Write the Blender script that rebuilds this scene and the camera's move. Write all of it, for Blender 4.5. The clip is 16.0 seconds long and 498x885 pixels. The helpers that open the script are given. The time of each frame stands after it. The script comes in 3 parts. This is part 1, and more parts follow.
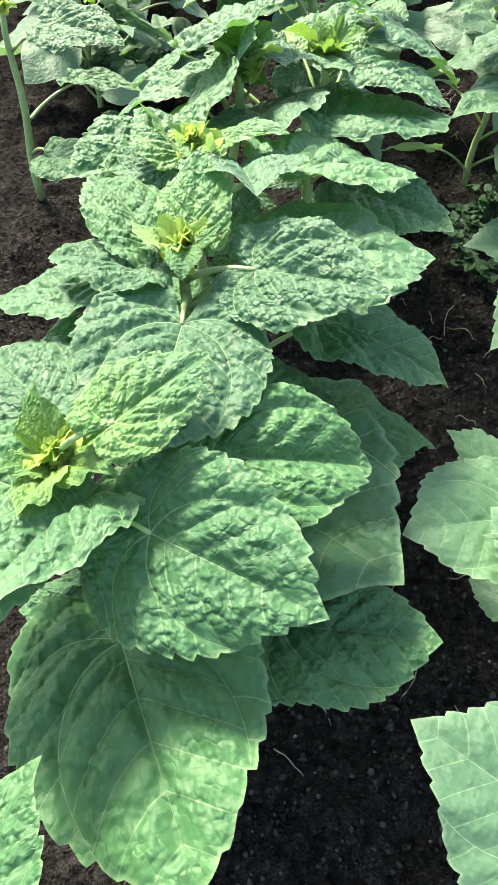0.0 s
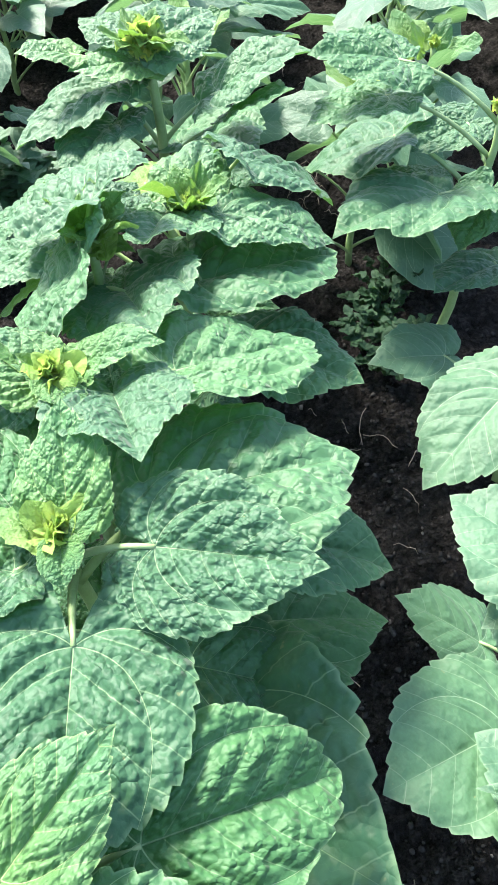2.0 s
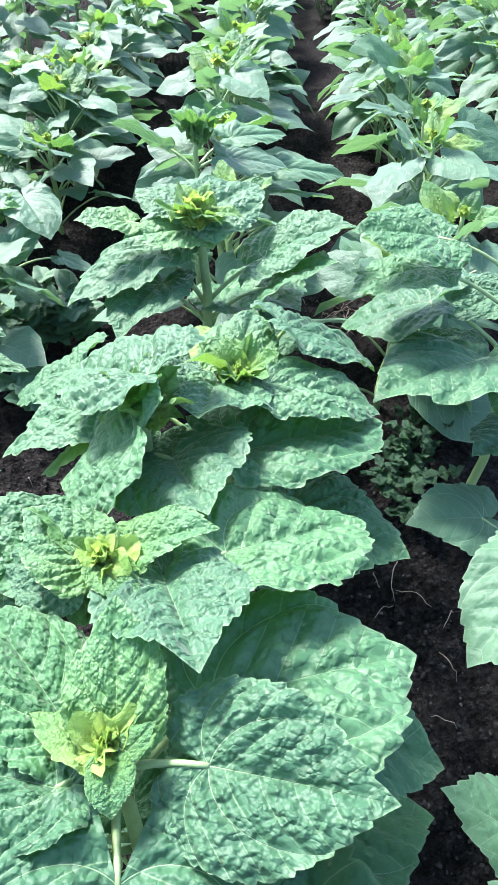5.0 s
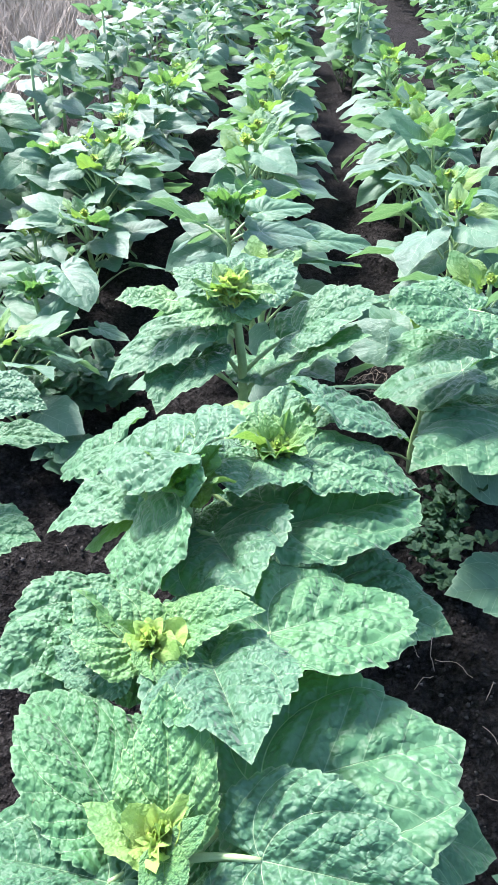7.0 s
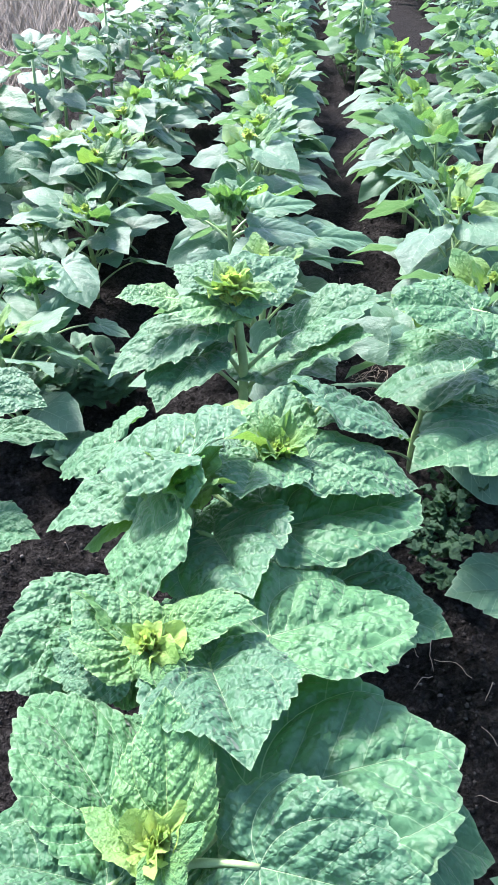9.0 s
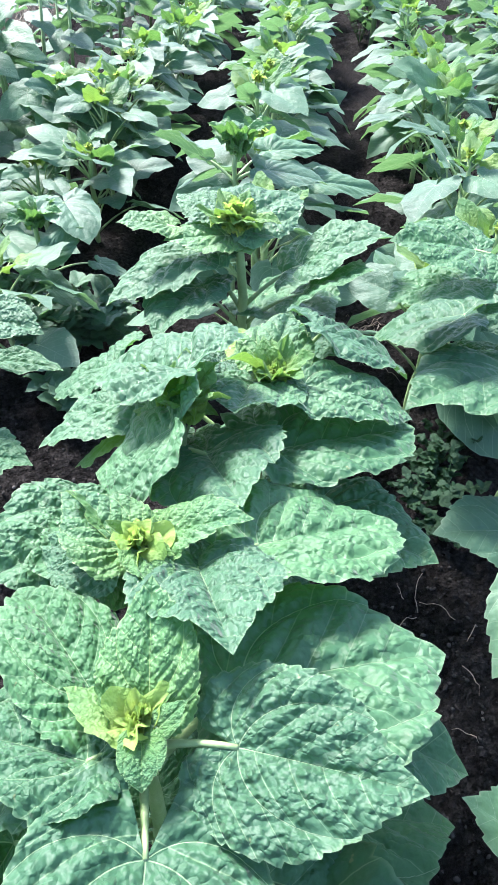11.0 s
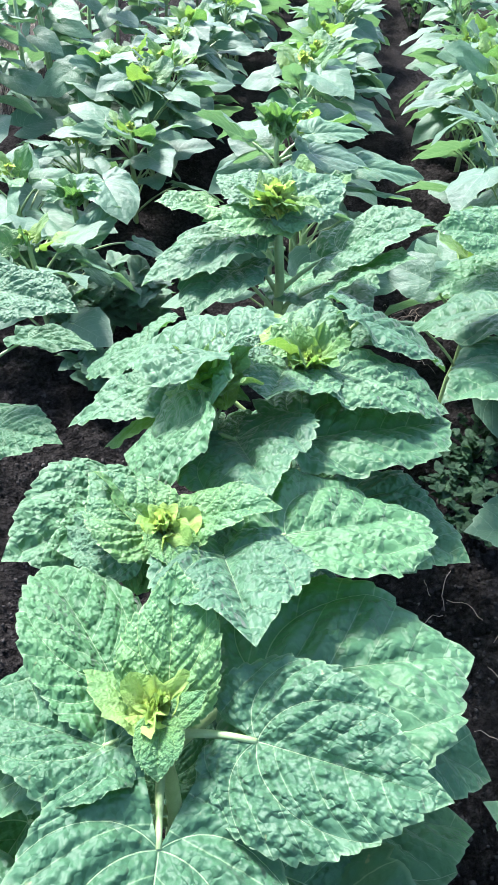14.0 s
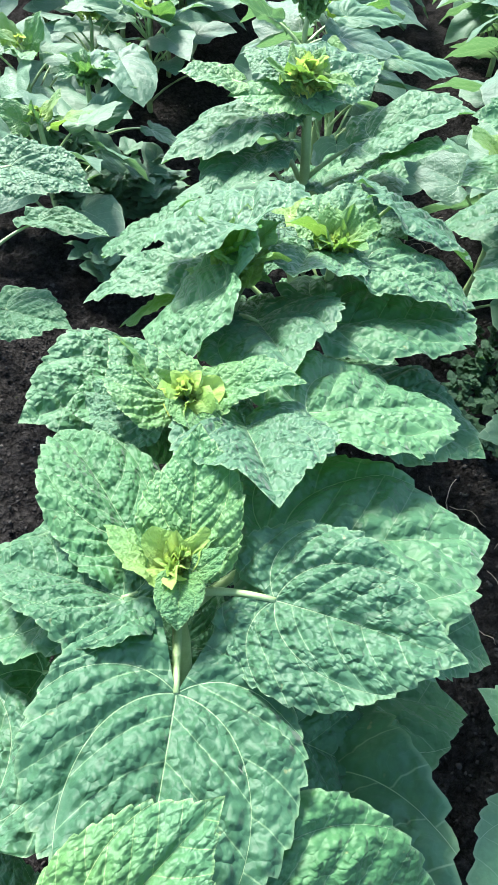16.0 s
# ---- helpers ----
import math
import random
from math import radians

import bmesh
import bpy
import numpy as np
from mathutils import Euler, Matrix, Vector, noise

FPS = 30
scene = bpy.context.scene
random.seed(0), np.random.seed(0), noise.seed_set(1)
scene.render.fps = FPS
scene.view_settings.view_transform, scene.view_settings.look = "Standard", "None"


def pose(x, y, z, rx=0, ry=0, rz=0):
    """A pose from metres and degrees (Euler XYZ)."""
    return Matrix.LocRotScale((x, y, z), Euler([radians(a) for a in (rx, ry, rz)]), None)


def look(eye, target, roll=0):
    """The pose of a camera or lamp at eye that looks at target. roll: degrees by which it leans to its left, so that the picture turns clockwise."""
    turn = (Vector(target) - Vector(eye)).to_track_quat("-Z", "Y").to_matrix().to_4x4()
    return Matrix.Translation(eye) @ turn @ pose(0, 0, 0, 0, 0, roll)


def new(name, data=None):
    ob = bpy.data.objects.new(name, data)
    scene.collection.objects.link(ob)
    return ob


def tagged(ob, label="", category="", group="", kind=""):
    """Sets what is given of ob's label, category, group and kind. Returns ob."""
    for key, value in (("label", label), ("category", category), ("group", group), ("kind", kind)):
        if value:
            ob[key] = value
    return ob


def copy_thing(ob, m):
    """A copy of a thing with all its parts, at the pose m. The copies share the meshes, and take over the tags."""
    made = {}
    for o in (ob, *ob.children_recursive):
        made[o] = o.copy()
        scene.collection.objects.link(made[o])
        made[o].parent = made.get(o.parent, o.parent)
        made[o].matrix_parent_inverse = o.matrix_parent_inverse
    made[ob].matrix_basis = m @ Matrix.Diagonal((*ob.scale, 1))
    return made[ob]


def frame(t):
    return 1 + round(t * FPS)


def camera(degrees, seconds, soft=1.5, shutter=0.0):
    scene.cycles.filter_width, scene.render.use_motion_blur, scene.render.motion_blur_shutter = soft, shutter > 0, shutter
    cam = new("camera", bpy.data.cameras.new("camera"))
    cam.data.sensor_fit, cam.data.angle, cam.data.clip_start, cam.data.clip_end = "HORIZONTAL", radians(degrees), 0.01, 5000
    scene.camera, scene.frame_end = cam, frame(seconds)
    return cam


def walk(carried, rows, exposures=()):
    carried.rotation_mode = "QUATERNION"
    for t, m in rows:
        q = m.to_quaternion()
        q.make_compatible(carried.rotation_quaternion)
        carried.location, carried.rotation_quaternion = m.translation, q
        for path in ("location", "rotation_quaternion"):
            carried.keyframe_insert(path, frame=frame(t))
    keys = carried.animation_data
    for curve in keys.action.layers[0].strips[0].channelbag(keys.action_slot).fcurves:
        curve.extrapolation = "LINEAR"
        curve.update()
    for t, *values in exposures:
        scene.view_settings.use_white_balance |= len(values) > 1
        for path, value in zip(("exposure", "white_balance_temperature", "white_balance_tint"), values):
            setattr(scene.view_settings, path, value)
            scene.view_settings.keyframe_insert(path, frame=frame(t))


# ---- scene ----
cam = camera(38.87, 16.0, soft=0.75)
ROWS = [
    (0.0, -0.0000, 0.0000, 1.1555, 38.21, -1.41, 1.79),
    (0.5, 0.0478, 0.0808, 1.1756, 39.45, 1.76, 1.04),
    (1.0, 0.1013, 0.1523, 1.1881, 42.67, -1.74, -0.53),
    (1.5, 0.0929, 0.2094, 1.2054, 42.11, -0.71, -5.18),
    (2.0, 0.0206, 0.3103, 1.1986, 40.48, -0.24, -10.37),
    (2.5, -0.0128, 0.3477, 1.1984, 41.83, -0.78, -7.40),
    (3.0, -0.0250, 0.3583, 1.1930, 41.58, -2.53, -4.96),
    (3.5, -0.0350, 0.3569, 1.1943, 41.61, -2.09, -3.66),
    (4.0, -0.0271, 0.3640, 1.2024, 42.76, -1.79, -4.96),
    (4.5, -0.0161, 0.3733, 1.2176, 45.41, -2.22, -7.44),
    (5.0, -0.0218, 0.3937, 1.2497, 49.23, -1.40, -8.40),
    (5.2, -0.0271, 0.4013, 1.2545, 49.82, -1.31, -8.38),
    (7.3, -0.0418, 0.4029, 1.2894, 54.01, 0.29, -6.77),
    (7.5, -0.0406, 0.4019, 1.2871, 54.22, 0.02, -6.56),
    (8.0, -0.0359, 0.4013, 1.2933, 53.87, 0.31, -6.78),
    (8.5, -0.0355, 0.4056, 1.2997, 53.83, 0.57, -6.94),
    (9.0, -0.0411, 0.4124, 1.2924, 53.07, 0.07, -6.90),
    (9.5, -0.0410, 0.3998, 1.2543, 52.56, -1.90, -6.18),
    (9.7, -0.0466, 0.3874, 1.2490, 51.32, -2.44, -5.22),
    (11.8, -0.0326, 0.3674, 1.2311, 50.53, -0.76, -7.14),
    (12.0, -0.0258, 0.3691, 1.2318, 50.53, -0.26, -7.82),
    (12.5, -0.0256, 0.3766, 1.2355, 49.33, -0.49, -7.74),
    (13.0, -0.0261, 0.3772, 1.2307, 49.66, -0.78, -7.14),
    (13.5, -0.0297, 0.3792, 1.2270, 50.18, -1.66, -5.82),
    (14.0, -0.0441, 0.3832, 1.2217, 49.45, -2.39, -2.31),
    (14.5, -0.0524, 0.3804, 1.2166, 48.05, -3.36, -1.62),
    (15.0, -0.0684, 0.3684, 1.1748, 40.69, -5.38, -1.12),
    (15.5, -0.0595, 0.3585, 1.1654, 38.74, -4.67, -1.48),
    (16.0, -0.0697, 0.3583, 1.1689, 43.03, -4.64, -0.39),
]
EXPOSURES = [(0.0, 1.96, 7500, 12), (1.2, 1.99, 6850, 14), (2.2, 2.0, 6550, 16), (5.0, 2.0, 6050, 20), (8.5, 1.96, 6000, 25), (12.5, 1.95, 6000, 22), (14.5, 1.93, 6000, 20), (16.0, 1.87, 6200, 13)]
walk(cam, [(t, pose(x, y, z, rx, ry, rz)) for t, x, y, z, rx, ry, rz in ROWS], EXPOSURES)

# ---- world and light ----
SUN_DIR = Vector((-0.41, 0.65, 0.97)).normalized()
world = bpy.data.worlds.new("sky")
scene.world = world
world.use_nodes = True
wn = world.node_tree.nodes
sky = wn.new("ShaderNodeTexSky")
sky.sky_type = "NISHITA"
sky.sun_disc = False
sky.dust_density = 2.0
sky.ozone_density = 0.7
sky.sun_elevation = math.asin(SUN_DIR.z)
sky.sun_rotation = math.atan2(SUN_DIR.x, SUN_DIR.y)
wn["Background"].inputs["Strength"].default_value = 0.15
world.node_tree.links.new(sky.outputs["Color"], wn["Background"].inputs["Color"])
sun = new("sun", bpy.data.lights.new("sun", "SUN"))
sun.data.energy = 4.2
sun.data.angle = radians(13)
sun.data.color = (1.0, 0.95, 0.87)
sun.matrix_world = look(SUN_DIR * 20, (0, 0, 0))


# ---- materials ----
class Nodes:
    """Short hand for building a node tree."""

    def __init__(self, name):
        self.mat = bpy.data.materials.new(name)
        self.mat.use_nodes = True
        self.tree = self.mat.node_tree
        self.bsdf = self.tree.nodes["Principled BSDF"]
        self.out = self.tree.nodes["Material Output"]

    def add(self, kind, **props):
        node = self.tree.nodes.new("ShaderNode" + kind)
        if "operation" in props:
            node.operation = props["operation"]
        if "use_clamp" in props:
            node.use_clamp = props["use_clamp"]
        if "data_type" in props:
            node.data_type = props["data_type"]
        if "blend_type" in props:
            node.blend_type = props["blend_type"]
        if "clamp" in props:
            node.clamp = props["clamp"]
        if "feature" in props:
            node.feature = props["feature"]
        if "attribute_name" in props:
            node.attribute_name = props["attribute_name"]
        return node

    def link(self, a, b):
        self.tree.links.new(a, b)

    def math(self, op, a, b=0.0, c=0.0, clamp=False):
        node = self.add("Math", operation=op, use_clamp=clamp)
        for i, v in enumerate((a, b, c)):
            if isinstance(v, (int, float)):
                node.inputs[i].default_value = v
            else:
                self.link(v, node.inputs[i])
        return node.outputs[0]

    def mix(self, fac, a, b, blend="MIX"):
        node = self.add("Mix", data_type="RGBA", blend_type=blend)
        for sock, v in ((node.inputs[0], fac), (node.inputs[6], a), (node.inputs[7], b)):
            if isinstance(v, (int, float)):
                sock.default_value = v
            elif isinstance(v, tuple):
                sock.default_value = (*v, 1)
            else:
                self.link(v, sock)
        return node.outputs[2]

    def noise(self, vec, scale, detail=3.0, rough=0.55):
        node = self.add("TexNoise")
        node.inputs["Scale"].default_value, node.inputs["Detail"].default_value = scale, detail
        node.inputs["Roughness"].default_value = rough
        self.link(vec, node.inputs["Vector"])
        return node.outputs["Fac"]

    def ramp(self, fac, lo, hi, a=0.0, b=1.0, smooth=False):
        node = self.add("MapRange", clamp=True)
        if smooth:
            node.interpolation_type = "SMOOTHSTEP"
        self.link(fac, node.inputs[0])
        for i, v in enumerate((lo, hi, a, b)):
            node.inputs[i + 1].default_value = v
        return node.outputs[0]

    def bump(self, height, strength, distance, after=None):
        node = self.add("Bump")
        node.inputs["Strength"].default_value, node.inputs["Distance"].default_value = strength, distance
        self.link(height, node.inputs["Height"])
        if after is not None:
            self.link(after, node.inputs["Normal"])
        return node.outputs["Normal"]


def leaf_material(name, dark, light, glow, rough, crinkle, vein=(0.20, 0.33, 0.16), heart=None, through_light=0.22, spec=0.62):
    """A hairy leaf: pale palmate veins, puckered blade, light shining through."""
    n = Nodes(name)
    uv = n.add("UVMap").outputs["UV"]
    sep = n.add("SeparateXYZ")
    n.link(uv, sep.inputs[0])
    across, along = n.math("ABSOLUTE", sep.outputs[0]), sep.outputs[1]
    radius = n.math("SQRT", n.math("ADD", n.math("MULTIPLY", across, across), n.math("MULTIPLY", along, along)))
    theta = n.math("ARCTAN2", across, along)
    # basal veins arch forward beside the midrib
    def ray(start, bend, width):
        d = n.math("ABSOLUTE", n.math("SUBTRACT", theta, n.math("SUBTRACT", start, n.math("MULTIPLY", radius, bend))))
        thin = n.math("SUBTRACT", 1.0, n.math("MULTIPLY", radius, 0.75))
        return n.ramp(n.math("DIVIDE", n.math("MULTIPLY", d, radius), thin), width * 0.45, width, 1, 0)
    mid = n.ramp(n.math("ADD", across, n.math("MULTIPLY", along, 0.005)), 0.0026, 0.0062, 1, 0)
    mid = n.math("MULTIPLY", mid, n.math("GREATER_THAN", along, 0.0))
    major = n.math("MAXIMUM", mid, n.math("MAXIMUM", ray(1.42, 1.25, 0.0050), ray(2.25, 1.5, 0.0040)))
    # side veins leave the midrib steeply, those outside the basal veins run flatter
    outer = n.math("GREATER_THAN", theta, n.math("SUBTRACT", 1.42, n.math("MULTIPLY", radius, 1.25)))
    lean = n.math("SUBTRACT", 0.62, n.math("MULTIPLY", outer, 0.40))
    arc = n.math("MULTIPLY", across, n.math("ADD", lean, n.math("MULTIPLY", across, 0.55)))
    q = n.math("MULTIPLY", n.math("SUBTRACT", along, arc), 5.4)
    q = n.math("ADD", q, n.math("MULTIPLY", n.math("SINE", n.math("MULTIPLY", sep.outputs[0], 9.0)), 0.12))
    fr = n.math("ABSOLUTE", n.math("SUBTRACT", n.math("FRACT", q), 0.5))
    minor = n.ramp(fr, 0.006, 0.028, 0.52, 0)
    run = n.math("ADD", n.math("MULTIPLY", along, 0.75), n.math("MULTIPLY", across, 1.15))
    # the ladder of small veins between them
    vec = n.add("CombineXYZ")
    n.link(n.math("MULTIPLY", q, 3.0), vec.inputs[0])
    n.link(n.math("MULTIPLY", run, 13.0), vec.inputs[1])
    n.link(n.math("MULTIPLY", n.math("SIGN", sep.outputs[0]), 7.0), vec.inputs[2])
    crease = n.math("ABSOLUTE", n.math("SUBTRACT", n.noise(vec.outputs[0], 0.95, 1.5, 0.5), 0.5))
    net = n.ramp(crease, 0.0, 0.014, 0.07, 0)
    veins = n.math("MAXIMUM", major, n.math("MAXIMUM", minor, net))
    geo = n.add("NewGeometry").outputs["Position"]
    big = n.noise(geo, 13.0, 3.0)
    fine = n.noise(uv, 40.0, 4.0)
    rnd = n.add("ObjectInfo").outputs["Random"]
    col = n.mix(n.ramp(big, 0.3, 0.7), dark, light)
    col = n.mix(n.ramp(fine, 0.35, 0.75, 0, 0.35), col, tuple(min(1, c * 1.5) for c in light))
    hue = n.add("HueSaturation")
    n.link(n.ramp(rnd, 0, 1, 0.485, 0.515), hue.inputs["Hue"])
    n.link(n.ramp(rnd, 0, 1, 1.15, 0.85), hue.inputs["Value"])
    n.link(col, hue.inputs["Color"])
    col = hue.outputs["Color"]
    if heart is not None:
        col = n.mix(n.ramp(n.math("ADD", along, n.math("MULTIPLY", big, 0.3)), 0.15, 0.85, 0.9, 0.0), col, heart)
    col = n.mix(veins, col, vein)
    rim = n.add("Attribute", attribute_name="rim").outputs["Fac"]
    col = n.mix(n.ramp(rim, 0.965, 1.0, 0, 0.45), col, vein)
    spots = n.ramp(n.noise(uv, 17.0, 2.0), 0.70, 0.76, 0, 0.5)
    col = n.mix(spots, col, (0.24, 0.26, 0.11))
    n.link(col, n.bsdf.inputs["Base Color"])
    n.bsdf.inputs["Roughness"].default_value = rough
    n.bsdf.inputs["Specular IOR Level"].default_value = spec
    n.bsdf.inputs["Sheen Weight"].default_value = 0.09 if spec > 0.3 else 0.0
    n.bsdf.inputs["Sheen Roughness"].default_value = 0.4
    # blisters that swell between narrow valleys, higher in some parts of the blade than in others
    wob = n.add("TexNoise")
    wob.inputs["Scale"].default_value = 0.8
    n.link(vec.outputs[0], wob.inputs["Vector"])
    warp = n.add("VectorMath", operation="ADD")
    n.link(vec.outputs[0], warp.inputs[0])
    n.link(wob.outputs["Color"], warp.inputs[1])
    cell = n.add("TexVoronoi", feature="F1")
    cell.inputs["Scale"].default_value = 1.0
    n.link(warp.outputs[0], cell.inputs["Vector"])
    dome = n.math("SUBTRACT", 1.0, n.math("MULTIPLY", cell.outputs["Distance"], cell.outputs["Distance"]))
    lumps = n.noise(vec.outputs[0], 1.1, 2.0, 0.45)
    patch = n.ramp(n.noise(uv, 7.0, 2.0), 0.38, 0.60, 0.16, 1.0)
    height = n.math("MULTIPLY", n.math("ADD", n.math("MULTIPLY", dome, 1.15), n.math("MULTIPLY", lumps, 0.9)), patch)
    height = n.math("SUBTRACT", height, n.math("MULTIPLY", major, 0.15))
    skin = n.bump(height, crinkle, 0.0054)
    n.link(n.bump(n.noise(geo, 900.0, 2.0), 0.25, 0.0006, skin), n.bsdf.inputs["Normal"])
    trans = n.add("BsdfTranslucent")
    n.link(n.mix(0.65, col, glow), trans.inputs["Color"])
    both = n.add("MixShader")
    both.inputs[0].default_value = through_light
    n.link(n.bsdf.outputs[0], both.inputs[1])
    n.link(trans.outputs[0], both.inputs[2])
    n.link(both.outputs[0], n.out.inputs["Surface"])
    return n.mat


def plain_material(name, a, b, scale, rough, bump=0.3, dist=0.003, spec=0.62):
    n = Nodes(name)
    pos = n.add("TexCoord").outputs["Object"]
    f = n.noise(pos, scale, 5.0)
    f2 = n.noise(pos, scale * 6, 3.0)
    col = n.mix(n.ramp(f, 0.3, 0.7), a, b)
    col = n.mix(n.ramp(f2, 0.3, 0.8, 0, 0.4), col, tuple(c * 0.7 for c in a))
    n.link(col, n.bsdf.inputs["Base Color"])
    n.bsdf.inputs["Roughness"].default_value = rough
    n.bsdf.inputs["Specular IOR Level"].default_value = spec
    n.link(n.bump(n.math("ADD", f, f2), bump, dist), n.bsdf.inputs["Normal"])
    return n.mat


def soil_material(name):
    n = Nodes(name)
    pos = n.add("NewGeometry").outputs["Position"]
    broad, mid, fine = n.noise(pos, 2.2, 4.0), n.noise(pos, 22.0, 6.0, 0.65), n.noise(pos, 120.0, 5.0, 0.7)
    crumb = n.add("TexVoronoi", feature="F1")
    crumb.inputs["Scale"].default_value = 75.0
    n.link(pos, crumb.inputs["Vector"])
    grit = n.add("TexVoronoi", feature="F1")
    grit.inputs["Scale"].default_value = 190.0
    n.link(pos, grit.inputs["Vector"])
    col = n.mix(n.ramp(broad, 0.35, 0.7), (0.0130, 0.0126, 0.0116), (0.0300, 0.0288, 0.0262))
    col = n.mix(n.ramp(mid, 0.42, 0.70, 0, 0.8), col, (0.062, 0.059, 0.053))
    # shade in the hollows between crumbs, painted as a darker soil colour
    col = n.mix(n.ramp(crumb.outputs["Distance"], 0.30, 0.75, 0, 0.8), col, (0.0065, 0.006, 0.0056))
    col = n.mix(n.ramp(fine, 0.62, 0.72, 0, 0.5), col, (0.105, 0.096, 0.086))
    n.link(col, n.bsdf.inputs["Base Color"])
    n.bsdf.inputs["Roughness"].default_value = 0.95
    n.bsdf.inputs["Specular IOR Level"].default_value = 0.06
    b1 = n.bump(mid, 0.9, 0.02)
    b2 = n.bump(n.math("MULTIPLY", crumb.outputs["Distance"], -1.0), 1.0, 0.022, b1)
    b3 = n.bump(n.math("MULTIPLY", grit.outputs["Distance"], -1.0), 1.0, 0.009, b2)
    n.link(n.bump(fine, 0.9, 0.008, b3), n.bsdf.inputs["Normal"])
    return n.mat


def clod_material(name):
    """Crumbs that dry to different greys."""
    n = Nodes(name)
    geo = n.add("NewGeometry")
    rnd = geo.outputs["Random Per Island"]
    grain = n.noise(geo.outputs["Position"], 260.0, 4.0, 0.7)
    col = n.mix(n.ramp(rnd, 0.1, 0.85), (0.0120, 0.0116, 0.0107), (0.052, 0.050, 0.045))
    col = n.mix(n.ramp(rnd, 0.975, 0.99), col, (0.13, 0.120, 0.105))
    col = n.mix(n.ramp(grain, 0.55, 0.75, 0, 0.5), col, (0.075, 0.069, 0.062))
    n.link(col, n.bsdf.inputs["Base Color"])
    n.bsdf.inputs["Roughness"].default_value = 0.95
    n.bsdf.inputs["Specular IOR Level"].default_value = 0.08
    n.link(n.bump(grain, 0.8, 0.004), n.bsdf.inputs["Normal"])
    return n.mat


LEAF = leaf_material("sunflower_leaf", (0.026, 0.104, 0.041), (0.055, 0.160, 0.067), (0.16, 0.44, 0.07), 0.58, 0.85, (0.21, 0.34, 0.175), through_light=0.24, spec=0.52)
# smoother blades, paler and bluer: far-row haze is mixed into the colour
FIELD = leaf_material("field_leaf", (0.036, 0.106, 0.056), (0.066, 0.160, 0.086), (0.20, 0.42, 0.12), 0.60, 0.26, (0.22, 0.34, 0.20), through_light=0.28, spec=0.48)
# darker LEAF, for aged low blades and as painted-in shade on upper ones
OLD_OR_DIMMED = leaf_material("old_or_dimmed_leaf", (0.022, 0.092, 0.036), (0.043, 0.136, 0.055), (0.15, 0.42, 0.06), 0.58, 0.76, (0.20, 0.33, 0.165), through_light=0.20, spec=0.40)
YOUNG = leaf_material("young_leaf", (0.034, 0.126, 0.046), (0.062, 0.182, 0.066), (0.20, 0.46, 0.07), 0.54, 0.6, (0.28, 0.42, 0.16), (0.082, 0.206, 0.054), 0.25, 0.45)
SPROUT = leaf_material("sprout_leaf", (0.050, 0.150, 0.046), (0.086, 0.212, 0.062), (0.24, 0.46, 0.05), 0.56, 0.45, (0.27, 0.39, 0.13), (0.16, 0.28, 0.052), 0.34, 0.36)
BRACT = leaf_material("bract", (0.19, 0.35, 0.080), (0.27, 0.43, 0.11), (0.42, 0.58, 0.10), 0.58, 0.35, (0.36, 0.44, 0.17), (0.40, 0.47, 0.10), 0.48, 0.30)
STEM = plain_material("stem_skin", (0.20, 0.32, 0.115), (0.28, 0.40, 0.175), 60.0, 0.5, 0.4, 0.001)
SOIL = soil_material("soil")
CLOD = clod_material("clod_earth")
STRAW = plain_material("straw", (0.30, 0.25, 0.18), (0.20, 0.16, 0.12), 30.0, 0.7)
DRY = plain_material("dry_grass", (0.29, 0.25, 0.175), (0.21, 0.18, 0.13), 6.0, 0.8)
# colour darkened to stand in for shade from the neighbouring plants
WEED = leaf_material("weed_leaf", (0.010, 0.036, 0.018), (0.018, 0.054, 0.025), (0.10, 0.26, 0.03), 0.6, 0.3, (0.06, 0.12, 0.05), None, 0.2, 0.2)


# ---- mesh helpers ----
def link_mesh(name, data, parent=None, label="", m=None):
    ob = new(name, data)
    if parent is not None:
        ob.parent = parent
    if m is not None:
        ob.matrix_local = m
    if label:
        ob["label"] = label
    return ob


def mesh_from(name, verts, faces, mat, uv=None, smooth=True):
    me = bpy.data.meshes.new(name)
    me.from_pydata([tuple(v) for v in verts], [], faces)
    me.materials.append(mat)
    if uv is not None:
        layer = me.uv_layers.new(name="UVMap")
        idx = np.empty(len(me.loops), dtype=np.int32)
        me.loops.foreach_get("vertex_index", idx)
        layer.data.foreach_set("uv", np.asarray(uv, dtype=np.float32)[idx].ravel())
    if smooth:
        me.polygons.foreach_set("use_smooth", [True] * len(me.polygons))
    me.update()
    return me


ANGLES = np.radians([0, 5, 12, 22, 35, 50, 65, 80, 95, 110, 125, 140, 155, 167, 174])
ROUND = np.array([1.0, 0.955, 0.905, 0.86, 0.815, 0.765, 0.71, 0.655, 0.60, 0.545, 0.485, 0.41, 0.325, 0.215, 0.10])
SHARP = np.array([1.0, 0.91, 0.84, 0.778, 0.728, 0.682, 0.637, 0.598, 0.56, 0.515, 0.455, 0.38, 0.29, 0.19, 0.09])


def puckers(u, v, rng):
    """Pillows between small veins: 0 along the joints of an uneven grid of cells, 1 in their middles."""
    table = rng.uniform(0.12, 0.88, (64, 64, 2))
    iu, iv = np.floor(u).astype(int), np.floor(v).astype(int)
    first, second = np.full(u.shape, 9.0), np.full(u.shape, 9.0)
    for di in (-1, 0, 1):
        for dj in (-1, 0, 1):
            spot = table[(iu + di) % 64, (iv + dj) % 64]
            d = np.hypot(iu + di + spot[..., 0] - u, iv + dj + spot[..., 1] - v)
